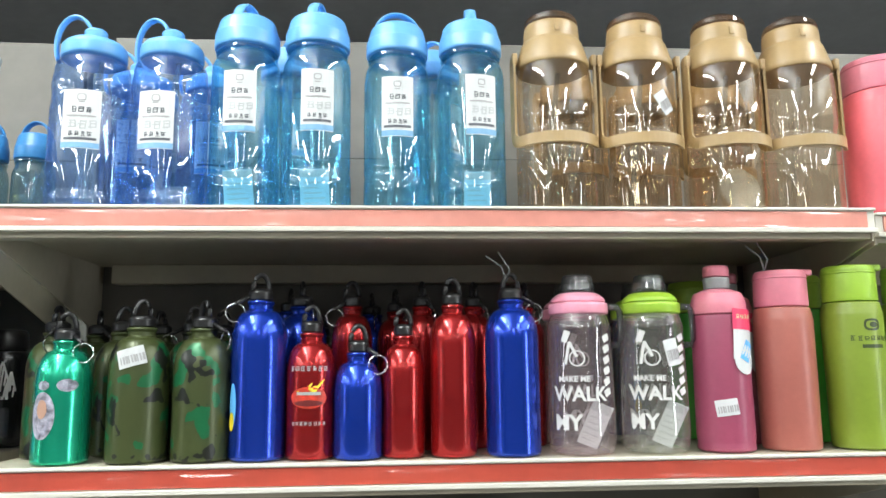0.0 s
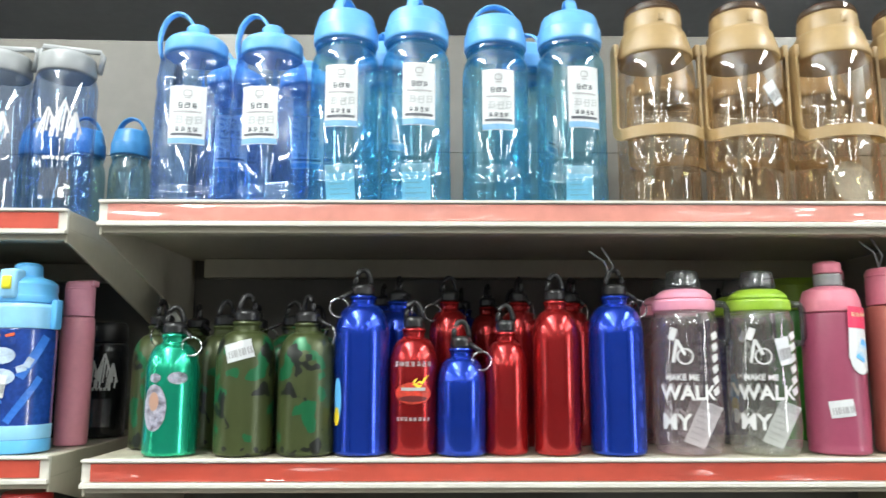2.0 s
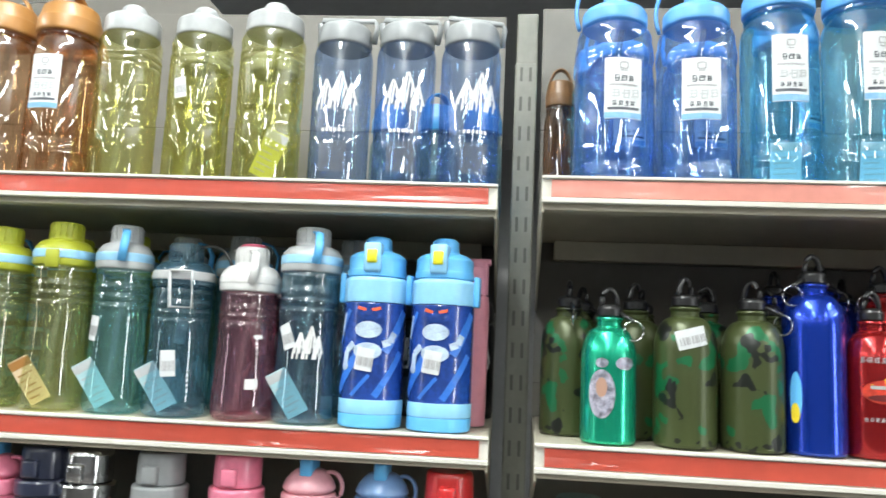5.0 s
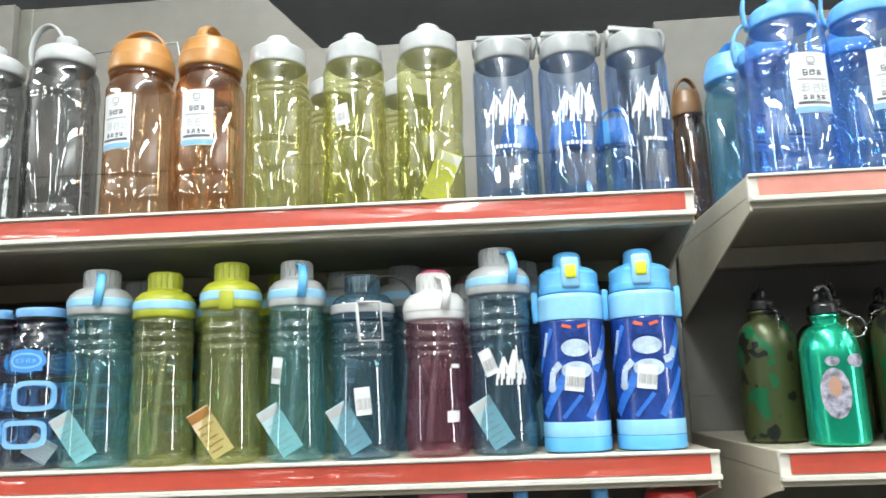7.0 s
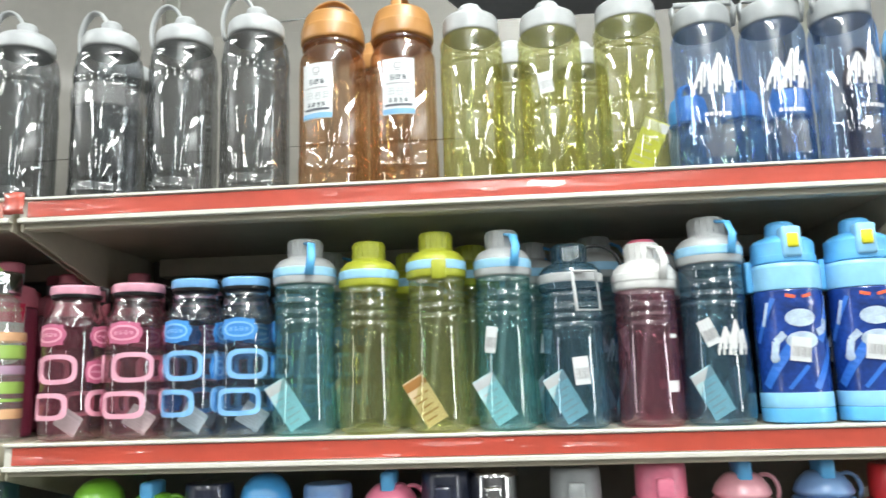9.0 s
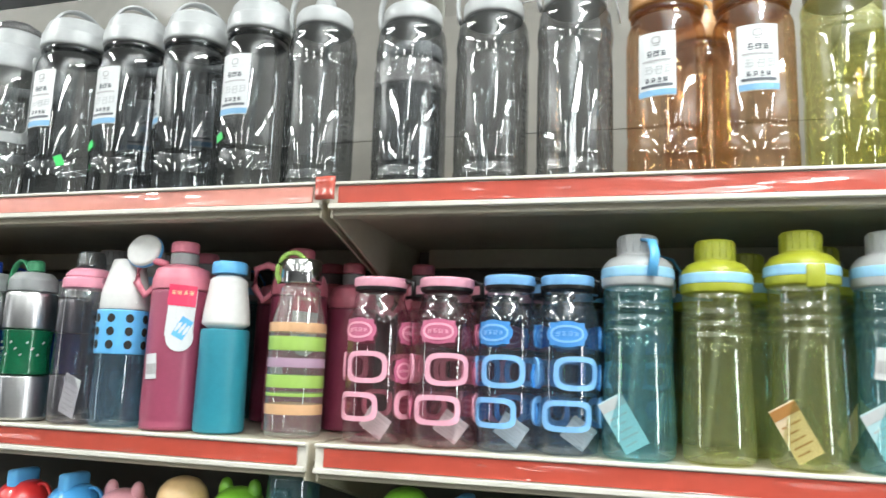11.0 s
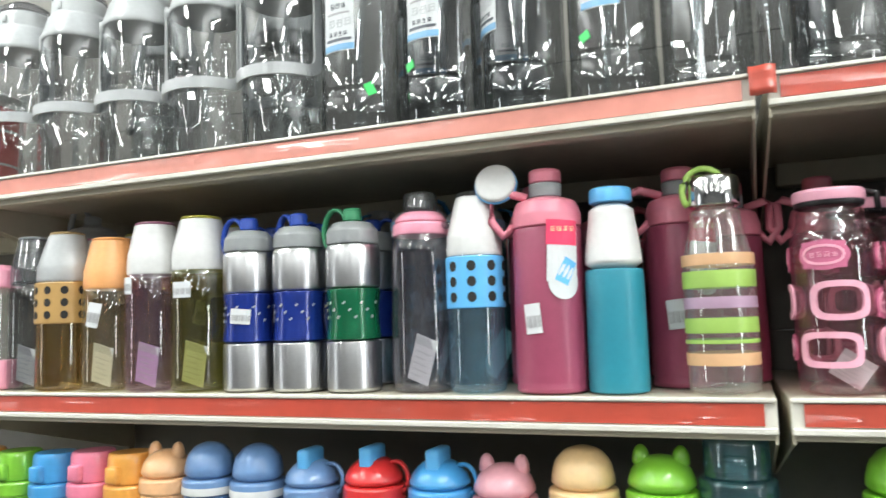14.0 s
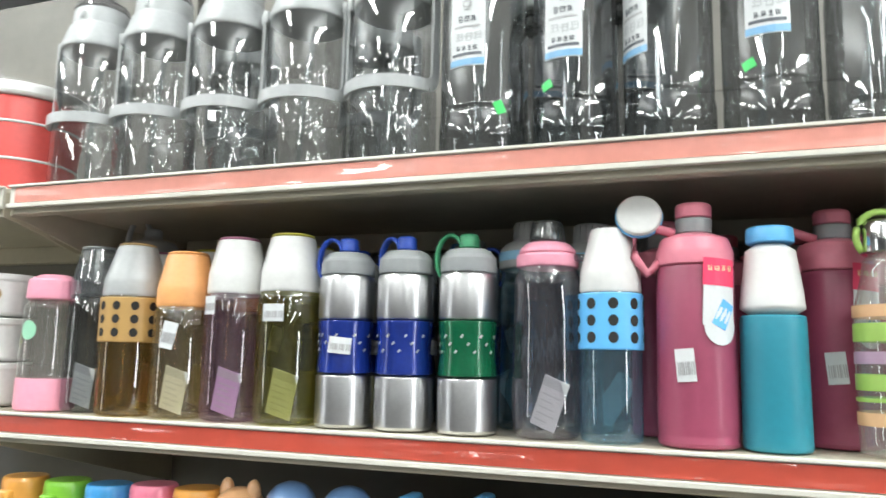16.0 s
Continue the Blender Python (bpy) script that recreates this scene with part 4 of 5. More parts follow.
def stripe_bottle(label, r=0.0375, h=0.238, name="striped_glass_bottle"):
    o = thing(name, label, "water bottle")
    part("body", solid_lathe([(r * 0.94, 0), (r, 0.006), (r, h - 0.1), (r * 0.72, h - 0.055), (r * 0.7, h - 0.038)], bend=0.006), clear("clear glass", (0.92, 0.94, 0.9), 0.2), o)
    green = solid("lime print", (0.3, 0.47, 0.1), 0.4)
    peach = solid("peach print", (0.62, 0.37, 0.2), 0.4)
    mauve = solid("mauve print", (0.4, 0.26, 0.36), 0.4)
    for z, hh, m in ((0.03, 0.013, peach), (0.053, 0.004, green), (0.064, 0.016, green), (0.09, 0.012, mauve), (0.112, 0.018, green), (0.136, 0.012, peach)):
        part("stripe", lathe([(r * 1.0, z), (r * 1.012, z), (r * 1.012, z + hh), (r * 1.0, z + hh)]), m, o)
    c = part("cap", solid_lathe([(r * 0.72, h - 0.0375), (r * 0.74, h - 0.034), (r * 0.74, h - 0.008), (r * 0.68, h - 0.004)]), CHROME, o, "polished steel cap")
    part("carry_cord", tube(arc(-r * 0.25, -0.01, h - 0.02, r * 0.6, 0.025, 10, 220, 14), 0.0035, 8), green, c)
    return o


def two_tone(label, r=0.034, h=0.232, name="two_tone_bottle"):
    o = thing(name, label, "water bottle")
    part("body", solid_lathe([(r * 0.95, 0), (r, 0.004), (r * 0.97, 0.13), (r * 0.95, 0.138)]), solid("teal rubber coat", (0.02, 0.22, 0.3), 0.4), o)
    part("upper", solid_lathe([(r * 0.95, 0.1385), (r * 0.95, 0.155), (r * 0.78, 0.195), (r * 0.72, 0.214)], bend=0.01), WHITE, o, "white tapered upper half")
    part("cap", solid_lathe([(r * 0.71, 0.2145), (r * 0.72, 0.217), (r * 0.71, h - 0.003), (r * 0.66, h)]), SKY, o, "sky blue cap")
    return o


def kids_low(body, cap, label, kind=0, r=0.036, h=0.26, name="kids_cup"):
    """A child's cup of the low shelf; its lid is a dome, a drum with a spout, or a pair of ears."""
    o = thing(name, label, "kids cup", "kids cups on the low shelf")
    hb = h - 0.07
    part("body", solid_lathe([(r * 0.86, 0), (r * 0.92, 0.005), (r, hb - 0.02), (r * 0.95, hb)]), body, o)
    part("collar", solid_lathe([(r * 0.96, hb + 0.0005), (r * 1.02, hb + 0.003), (r * 1.02, hb + 0.02), (r * 0.95, hb + 0.0225)]), cap, o)
    if kind == 0:
        part("white_band", lathe([(r * 1.02, hb + 0.002), (r * 1.035, hb + 0.002), (r * 1.035, hb + 0.012), (r * 1.02, hb + 0.012)]), WHITE, o)
        part("cap", solid_lathe([(r * 0.94, hb + 0.023), (r * 0.9, hb + 0.044), (r * 0.7, hb + 0.06), (r * 0.3, hb + 0.069)], bend=0.006), cap, o)
    elif kind == 1:
        c = part("cap", solid_lathe([(r * 0.86, hb + 0.023), (r * 0.88, hb + 0.03), (r * 0.86, hb + 0.06), (r * 0.8, hb + 0.066)]), cap, o)
        part("spout_cover", block(-r * 0.3, r * 0.3, -r * 1.1, -r * 0.5, hb + 0.026, hb + 0.05, 0.004), cap, c)
    elif kind == 2:
        c = part("cap", solid_lathe([(r * 0.96, hb + 0.023), (r * 0.92, hb + 0.04), (r * 0.6, hb + 0.055), (r * 0.2, hb + 0.06)], bend=0.006), cap, o)
        for s in (-1, 1):
            part("ear", solid_lathe([(0.01, hb + 0.048), (0.009, hb + 0.062), (0.004, hb + 0.07)], 14, 0.003, x=s * r * 0.55), cap, c)
    else:
        c = part("cap", solid_lathe([(r * 0.98, hb + 0.023), (r * 0.95, hb + 0.035), (r * 0.62, hb + 0.05), (r * 0.4, hb + 0.054)], bend=0.005), cap, o)
        part("flip_spout", block(-0.009, 0.009, -r * 0.7, r * 0.5, hb + 0.042, hb + 0.07, 0.005), SKY, c)
        part("loop", tube(arc(r * 0.8, 0, hb + 0.03, 0.016, 0.02, -60, 120, 10), 0.003, 6), cap, c)
    return o


# ---- bay A, upper shelf ----
T_BLUE = clear("cobalt clear plastic", (0.33, 0.55, 0.95), 0.12)
T_SKY = clear("sky clear plastic", (0.28, 0.72, 0.95), 0.14)
T_TEA = clear("tea clear plastic", (0.78, 0.62, 0.44), 0.08)
T_LIME = clear("lime clear plastic", (0.7, 0.7, 0.27), 0.13)
T_NAVY = clear("navy clear plastic", (0.33, 0.48, 0.8), 0.06)
T_SMOKE = clear("smoky clear plastic", (0.27, 0.285, 0.3), 0.045)
T_AMBER = clear("amber clear plastic", (0.7, 0.42, 0.23), 0.12)
T_TEAL = clear("teal clear plastic", (0.4, 0.76, 0.8), 0.2)
T_OLIVE = clear("olive clear plastic", (0.78, 0.8, 0.42), 0.2)
T_PLUM = clear("plum clear plastic", (0.72, 0.32, 0.4), 0.2)
T_PINKC = clear("pinkish clear plastic", (0.88, 0.78, 0.8), 0.2)
T_CLEAR = clear("colourless clear plastic", (0.9, 0.91, 0.86), 0.17)
T_DBLUE = clear("petrol clear plastic", (0.32, 0.57, 0.7), 0.18)
BLUECAP = solid("azure plastic", (0.08, 0.32, 0.78), 0.35)
LBLUE = solid("light blue plastic", (0.14, 0.41, 0.8), 0.35)
TAN = solid("tan plastic", (0.38, 0.26, 0.12), 0.4)
SMOKELID = clear("brown smoky lid", (0.4, 0.27, 0.18), 0.25)
ORANGE = solid("orange-brown plastic", (0.38, 0.18, 0.05), 0.4)
LIMEP = solid("lime plastic", (0.45, 0.5, 0.02), 0.4)
PINKP = solid("pink plastic", (0.66, 0.2, 0.27), 0.4)
YELLOWTAG = solid("yellow card", (0.62, 0.66, 0.16), 0.5)

jug = put(handle_jug(T_BLUE, LBLUE, 0.054, "tall cobalt clear jug with a sky blue loop lid and label"), 0.095, 0.072, Z_TOP)
boxed = put(handle_jug(T_BLUE, LBLUE, 0.054, "tall cobalt clear jug with a small clear box inside"), 0.205, 0.072, Z_TOP, -12)
part("inner_box", block(0.008, 0.044, -0.03, -0.006, 0.003, 0.034, 0.002), STRAW, boxed, "small milky plastic box", False)
for x, y in ((0.118, 0.2), (0.235, 0.205)):
    again(jug, x, y, Z_TOP, 4)
arch = put(arch_jug(T_SKY, LBLUE, 0.05, 0.305, "tall sky blue clear bottle with arched lid and paper label", turn=75), 0.313, 0.07, Z_TOP)
card(arch, 0.05, solid("pale blue leaflet", (0.5, 0.68, 0.78), 0.5), 0.003, 0.04, 0.055, -4)
again(arch, 0.416, 0.062, Z_TOP, 6)
flat = put(arch_jug(T_SKY, LBLUE, 0.049, 0.302, "tall sky blue clear bottle, its arched loop seen broadside", turn=8), 0.532, 0.078, Z_TOP)
again(arch, 0.641, 0.072, Z_TOP, 12)
for k, x in enumerate((0.36, 0.588)):
    again(arch, x, 0.185, Z_TOP, 40 + 20 * k)
again(arch, 0.1, 0.31, Z_TOP, 30)
strap = put(strap_jug(T_TEA, TAN, SMOKELID, 0.0585, "wide tea-tinted clear bottle with tan lid and carrying frame"), 0.765, 0.072, Z_TOP)
leaf = put(strap_jug(T_TEA, TAN, SMOKELID, 0.0585, "wide tea-tinted clear bottle with a round leaflet inside"), 1.026, 0.072, Z_TOP, 3)
bm = solid_lathe([(0.034, 0), (0.034, 0.0008)], 32)
bmesh.ops.transform(bm, matrix=pose(0.004, -0.028, 0.036, 80, 0, 8), verts=bm.verts)
part("round_leaflet", bm, STRAW, leaf, "round white leaflet standing inside")
tagged_one = put(strap_jug(T_TEA, TAN, SMOKELID, 0.0585, "wide tea-tinted clear bottle with tan frame and price sticker"), 0.893, 0.072, Z_TOP)
price_tag(tagged_one, 0.058, 22, 0.158, 0.02, 0.034, 35)
again(strap, 1.142, 0.074, Z_TOP, -4)
for x, y in ((0.828, 0.24), (0.962, 0.25), (1.09, 0.25)):
    again(strap, x, y, Z_TOP, 8)
pink_jar = put(frosted_flask(solid("coral pink plastic", (0.85, 0.16, 0.2), 0.35), PINKP, "coral pink plastic flask with a plain screw lid", 0.055, 0.245, True, False, "pink_flask"), 1.275, 0.075, Z_TOP)
again(pink_jar, 1.4, 0.075, Z_TOP)

# ---- bay A, middle shelf ----
COBALT = solid("cobalt anodised aluminium", (0.008, 0.045, 0.42), 0.22, 0.7, 20, 0.05, 0.0, 0.45)
CRIMSON = solid("red anodised aluminium", (0.36, 0.014, 0.015), 0.22, 0.7, 20, 0.05, 0.0, 0.45)
JADE = solid("jade anodised aluminium", (0.01, 0.42, 0.24), 0.22, 0.7, 20, 0.05, 0.0, 0.45)
Y1 = 0.052
jade = put(alu_bottle(JADE, 0.035, 0.195, "small jade green aluminium bottle with a silver picture print", ring_side=1), 0.092, 0.048, Z_MID)
p = part("picture", bent(disc(-0.012, 0.062, 0.017, 0.03, 12), 0.035, 0), solid("lilac-grey print", (0.26, 0.25, 0.31), 0.45, 0, 110, 0.75), jade, "oval lilac-grey picture", False)
part("picture_tint", bent(disc(-0.012, 0.07, 0.007, 0.012), 0.0356, 0), solid("tawny print", (0.42, 0.24, 0.17), 0.45), p, "", False)
part("badge", bent(disc(0.018, 0.1, 0.013, 0.008) + disc(-0.012, 0.1, 0.008, 0.006), 0.035, 0), MATS["lilac-grey print"], jade, "", False)
camo1 = put(alu_bottle(camo(), 0.039, 0.212, "camouflage green aluminium bottle with a price sticker", loop=False), 0.188, Y1, Z_MID, 200)
price_tag(camo1, 0.039, 160, 0.135, 0.036, 0.024, 15)
camo2 = put(alu_bottle(camo(), 0.038, 0.21, "camouflage green aluminium bottle with a black cap"), 0.271, Y1, Z_MID, 120)
for x, y in ((0.045, 0.13), (0.137, 0.135), (0.235, 0.145), (0.07, 0.22), (0.16, 0.23), (0.255, 0.24), (0.32, 0.15)):
    again(camo2, x, y, Z_MID, 37 * x * 40)
cob = put(alu_bottle(COBALT, 0.037, 0.247, "tall cobalt blue aluminium bottle with chrome ring"), 0.345, Y1, Z_MID)
part("picture", bent(disc(-0.034, 0.07, 0.008, 0.03) , 0.037, 0), SKY, cob, "", False)
part("picture_tint", bent(disc(-0.035, 0.05, 0.006, 0.012), 0.0376, 0), solid("yellow print", (0.8, 0.6, 0.03), 0.4), cob, "", False)
car = put(alu_bottle(CRIMSON, 0.0325, 0.203, "red aluminium bottle with a printed racing picture", loop=False), 0.415, Y1, Z_MID)
part("picture", bent(disc(0.0, 0.08, 0.025, 0.014, 12), 0.0325, 0), solid("scarlet print", (0.5, 0.04, 0.02), 0.35, 0, 90, 0.5), car, "red and yellow picture", False)
part("picture_tint", bent([[(-0.016, 0.088), (0.006, 0.1), (0.002, 0.092), (0.022, 0.104), (0.008, 0.085)]], 0.0331, 0), solid("yellow print", (0.8, 0.6, 0.03), 0.4), car, "", False)
part("small_print", bent(glyphs(0.0, 0.047, 8, 0.0048, 0.0012, 7), 0.0325, 0), PALE, car, "", False)
part("small_print", bent(glyphs(0.0, 0.118, 7, 0.0065, 0.0012, 8), 0.0325, 0), PALE, car, "", False)
part("picture_shade", bent(disc(0.0, 0.073, 0.019, 0.004, 10), 0.0331, 0), solid("dark red print", (0.12, 0.01, 0.01), 0.4), car, "", False)
part("picture_light", bent(rect(-0.016, 0.016, 0.0835, 0.0875), 0.0332, 0), PALE, car, "", False)
redb = put(alu_bottle(CRIMSON, 0.03, 0.246, "tall red aluminium bottle with black cap"), 0.465, 0.14, Z_MID)
cobs = put(alu_bottle(COBALT, 0.0325, 0.176, "short cobalt blue aluminium bottle with chrome ring", ring_side=1), 0.479, 0.044, Z_MID)
put(alu_bottle(CRIMSON, 0.029, 0.198, "slim red aluminium bottle with black cap", loop=False), 0.54, Y1, Z_MID)
put(alu_bottle(CRIMSON, 0.0315, 0.24, "tall red aluminium bottle with a dented foot", loop=False), 0.608, 0.05, Z_MID)
again(cob, 0.69, 0.05, Z_MID, 165)
for x, y in ((0.39, 0.15), (0.57, 0.15), (0.65, 0.16), (0.36, 0.25), (0.53, 0.25), (0.73, 0.17)):
    again(redb if x > 0.5 else cob, x, y, Z_MID, 90)
for x, z in ((0.685, Z_MID + 0.238), (1.06, Z_MID + 0.252)):
    tie = tube([(x, 0.05, z), (x - 0.008, 0.045, z + 0.02), (x - 0.03, 0.04, z + 0.034)], 0.0011, 6)
    tube([(x, 0.05, z), (x + 0.004, 0.046, z + 0.016), (x - 0.012, 0.044, z + 0.04)], 0.0011, 6, tie)
    tagged(part("plastic_tie", tie, GREY, None), "thin clear plastic tag tie sticking up from a cap", "tie", "tag ties")
GREYCAP = clear("grey translucent plastic", (0.3, 0.32, 0.33), 0.5)
PINKB = solid("soft pink plastic", (0.82, 0.34, 0.45), 0.4)
LIMEB = solid("bright lime plastic", (0.3, 0.5, 0.04), 0.4)
sh1 = put(shaker(T_PINKC, PINKB, GREYCAP, "clear pinkish shaker bottle with pink collar and white lettering"), 0.787, 0.058, Z_MID)
sh2 = put(shaker(T_CLEAR, LIMEB, GREYCAP, "clear shaker bottle with lime collar and white lettering"), 0.891, 0.058, Z_MID)
price_tag(sh2, 0.046, 16, 0.135, 0.02, 0.036, 12)
again(sh1, 0.8, 0.17, Z_MID, 30)
again(sh2, 0.91, 0.17, Z_MID, 20)
for k in range(9):
    again((camo2, cob, redb, cob, redb)[k % 5], 0.4 + k * 0.09, 0.33, Z_MID, 70 * k)
ROSE = solid("frosted rose plastic", (0.29, 0.055, 0.105), 0.36)
SALMON = solid("frosted salmon plastic", (0.37, 0.115, 0.09), 0.36)
MOSS = solid("frosted green plastic", (0.2, 0.28, 0.03), 0.36)
rose = put(frosted_flask(ROSE, PINKP, "frosted rose flask with pink stopper, hang tag and sticker", 0.0395, 0.258, handle=False), 0.99, 0.056, Z_MID)
price_tag(rose, 0.0395, -18, 0.06, 0.03, 0.022, 8)
again(rose, 1.045, 0.15, Z_MID, 20)
put(frosted_flask(SALMON, PINKP, "frosted salmon flask with a flat pink lid", 0.041, 0.25, True, False), 1.086, 0.06, Z_MID)
moss = put(frosted_flask(MOSS, LIMEB, "frosted green flask with lime lid and dark printed mark", 0.041, 0.257, True, False), 1.19, 0.06, Z_MID)
part("printed_mark", bent(glyphs(0.0, 0.152, 7, 0.0075, 0.0015, 5) + ring(0.0, 0.171, 0.012, 0.0085, 0.003, 16, 0.7) + disc(0.002, 0.171, 0.006, 0.004, 8) + rect(-0.016, 0.016, 0.1385, 0.1435), 0.0406, 6), solid("dark green print", (0.03, 0.05, 0.01), 0.5), moss, "dark printed mark", False)
grn = put(frosted_flask(solid("frosted leaf green plastic", (0.05, 0.36, 0.03), 0.38), LIMEB, "frosted leaf green flask with lime lid", 0.042, 0.255, True, False), 1.17, 0.17, Z_MID)
again(grn, 1.03, 0.25, Z_MID)
again(moss, 1.29, 0.07, Z_MID)

# ---- bay B, upper shelf ----
slate = put(handle_jug(T_SMOKE, PALE, 0.05, "smoky clear jug with pale grey loop lid", False, tall=0.262), -0.94, 0.068, Z_TOP, 8)
slate2 = put(handle_jug(T_SMOKE, PALE, 0.05, "smoky clear jug with pale grey lid and clear band", False, tall=0.255), -1.05, 0.07, Z_TOP, 5)
band = again(slate2, -1.165, 0.07, Z_TOP, -5)
part("clear_band", lathe([(0.0502, 0.14), (0.0512, 0.14), (0.0512, 0.172), (0.0502, 0.172)]), clear("frosted film", (0.8, 0.8, 0.8), 0.5), band, "frosted film band", False)
for k, x in enumerate((-1.2,)):
    again(slate2, x, 0.19, Z_TOP, 90 * k)
amber = put(arch_jug(T_AMBER, ORANGE, 0.05, 0.285, "amber clear bottle with orange-brown lid and paper label", at=-14, turn=5), -0.825, 0.07, Z_TOP)
amber2 = put(arch_jug(T_AMBER, ORANGE, 0.049, 0.285, "amber clear bottle with orange-brown knob lid and label", at=0, turn=85), -0.722, 0.07, Z_TOP)
again(amber, -0.78, 0.19, Z_TOP, 120)
y1 = put(knob_bottle(T_LIME, PALE, PALE, 0.0455, 0.276, "lime clear bottle with pale grey screw lid and straw"), -0.622, 0.07, Z_TOP)
y2 = put(knob_bottle(T_LIME, PALE, PALE, 0.0455, 0.274, "lime clear bottle with grey lid and small price sticker"), -0.51, 0.072, Z_TOP)
price_tag(y2, 0.0455, -12, 0.135, 0.019, 0.03, 8)
y3 = put(knob_bottle(T_LIME, PALE, PALE, 0.0475, 0.28, "lime clear bottle with a yellow card inside", YELLOWTAG), -0.4, 0.068, Z_TOP)
for x, y in ((-0.565, 0.2), (-0.452, 0.22)):
    again(y1, x, y, Z_TOP, 50)
mt = put(peak_bottle(T_NAVY, GREY, 0.0435, 0.258, "navy clear bottle with white peaks and grey handle lid"), -0.294, 0.07, Z_TOP)
again(mt, -0.2, 0.068, Z_TOP, 3)
again(mt, -0.105, 0.066, Z_TOP, 14)
sblue = put(arch_jug(T_DBLUE, solid("mid blue plastic", (0.04, 0.22, 0.5), 0.4), 0.036, 0.215, "small petrol blue bottle with arched blue lid", paper=False), -0.1, 0.3, Z_TOP)
for x, y in ((-0.18, 0.3), (-0.265, 0.31)):
    again(sblue, x, y, Z_TOP, 40)

put(arch_jug(clear("dark amber clear plastic", (0.4, 0.2, 0.1), 0.1), solid("brown plastic", (0.16, 0.08, 0.03), 0.4), 0.028, 0.27, "slim dark amber bottle with brown lid, standing far back", paper=False), 0.034, 0.365, Z_TOP)
scrap = bmesh.new()
block(-0.012, 0.014, -0.0085, -0.0065, Z_TOP - 0.024, Z_TOP + 0.006, 0, scrap)
bmesh.ops.subdivide_edges(scrap, edges=scrap.edges, cuts=3, use_grid_fill=True)
for v in scrap.verts:
    v.co.y -= 0.006 * noise.noise(v.co * 90) ** 2 + 0.002 * math.sin(v.co.x * 300)
tagged(part("tape_scrap", scrap, RED, None), "crumpled scrap of red tape over the shelf joint", "tape").matrix_world = pose(-1.248, 0, -0.004)

# ---- bay B, middle shelf ----
PINKG = solid("pink rubber", (0.75, 0.36, 0.46), 0.45)
DPINK = solid("deep pink rubber", (0.5, 0.12, 0.22), 0.45)
BLUEG = solid("pale blue rubber", (0.2, 0.45, 0.78), 0.45)
DBLUE = solid("blue rubber", (0.05, 0.25, 0.62), 0.45)
gp = put(glasses_bottle(clear("rose clear plastic", (0.8, 0.56, 0.6), 0.06), PINKG, "short rose clear bottle wrapped in pink rubber frames", deep=DPINK), -1.19, 0.058, Z_MID)
again(gp, -1.1, 0.058, Z_MID, 20)
gb = put(glasses_bottle(clear("grey-blue clear plastic", (0.55, 0.66, 0.78), 0.06), BLUEG, "short grey-blue clear bottle wrapped in blue rubber frames", 0.213, 0.038, deep=DBLUE), -1.018, 0.058, Z_MID)
again(gb, -0.946, 0.058, Z_MID, 25)
for x, o in ((-1.15, gp), (-1.06, gp), (-0.98, gb)):
    again(o, x, 0.16, Z_MID, 60)
CYAN = solid("pale cyan card", (0.5, 0.72, 0.76), 0.5)
TRIM = solid("pale blue trim", (0.3, 0.58, 0.8), 0.4)
LIMECAP = solid("olive-lime plastic", (0.36, 0.39, 0.03), 0.4)
t1 = put(sport_tall(T_TEAL, PALE, TRIM, "teal clear bottle with grey cap, blue strap and cyan card", insert=CYAN), -0.862, 0.055, Z_MID)
l1 = put(sport_tall(T_OLIVE, LIMECAP, TRIM, "olive clear bottle with lime cap and straw", 0.041, 0.255, "none"), -0.773, 0.055, Z_MID)
KRAFT = solid("cream and orange card", (0.75, 0.6, 0.42), 0.5)
l2 = put(sport_tall(T_OLIVE, LIMECAP, TRIM, "olive clear bottle with lime cap and a cream card", 0.041, 0.264, "tab", KRAFT), -0.68, 0.053, Z_MID)
t2 = put(sport_tall(T_TEAL, PALE, TRIM, "teal clear bottle with grey cap and price sticker", 0.039, 0.263, insert=CYAN), -0.59, 0.055, Z_MID)
price_tag(t2, 0.038, -28, 0.115, 0.016, 0.034, -8)
t3 = put(sport_tall(T_DBLUE, clear("petrol lid plastic", (0.2, 0.36, 0.45), 0.5), PALE, "petrol clear bottle with square grey clip and sticker", 0.043, 0.24, "clip", CYAN), -0.5, 0.055, Z_MID)
price_tag(t3, 0.042, 8, 0.072, 0.02, 0.035, 5)
pl = put(sport_tall(T_PLUM, WHITE, WHITE, "plum clear bottle with white cap and pink knob", 0.042, 0.238, "strap", None, pull=WHITE), -0.403, 0.055, Z_MID)
part("pink_knob", solid_lathe([(0.0215, 0.214), (0.0215, 0.235), (0.016, 0.242)]), solid("dusty pink plastic", (0.6, 0.12, 0.2), 0.4), pl)
part("printed_mark", bent(rect(0.016, 0.034, 0.042, 0.056) + rect(0.024, 0.036, 0.11, 0.115), 0.0405, 0), WHITE, pl, "", False)
t4 = put(sport_tall(T_DBLUE, PALE, TRIM, "petrol clear bottle with white peaks and grey cap", 0.043, 0.268, insert=CYAN, peaks=True), -0.316, 0.053, Z_MID)
price_tag(t4, 0.042, -24, 0.115, 0.018, 0.034, 22)
kid = put(cartoon_flask("blue kids flask with yellow button and a plain picture"), -0.222, 0.05, Z_MID)
again(kid, -0.128, 0.046, Z_MID, -6)
for k, (x, o) in enumerate(((-0.73, l1), (-0.55, t2), (-0.455, t4))):
    again(o, x, 0.165, Z_MID, 30 + 25 * k)
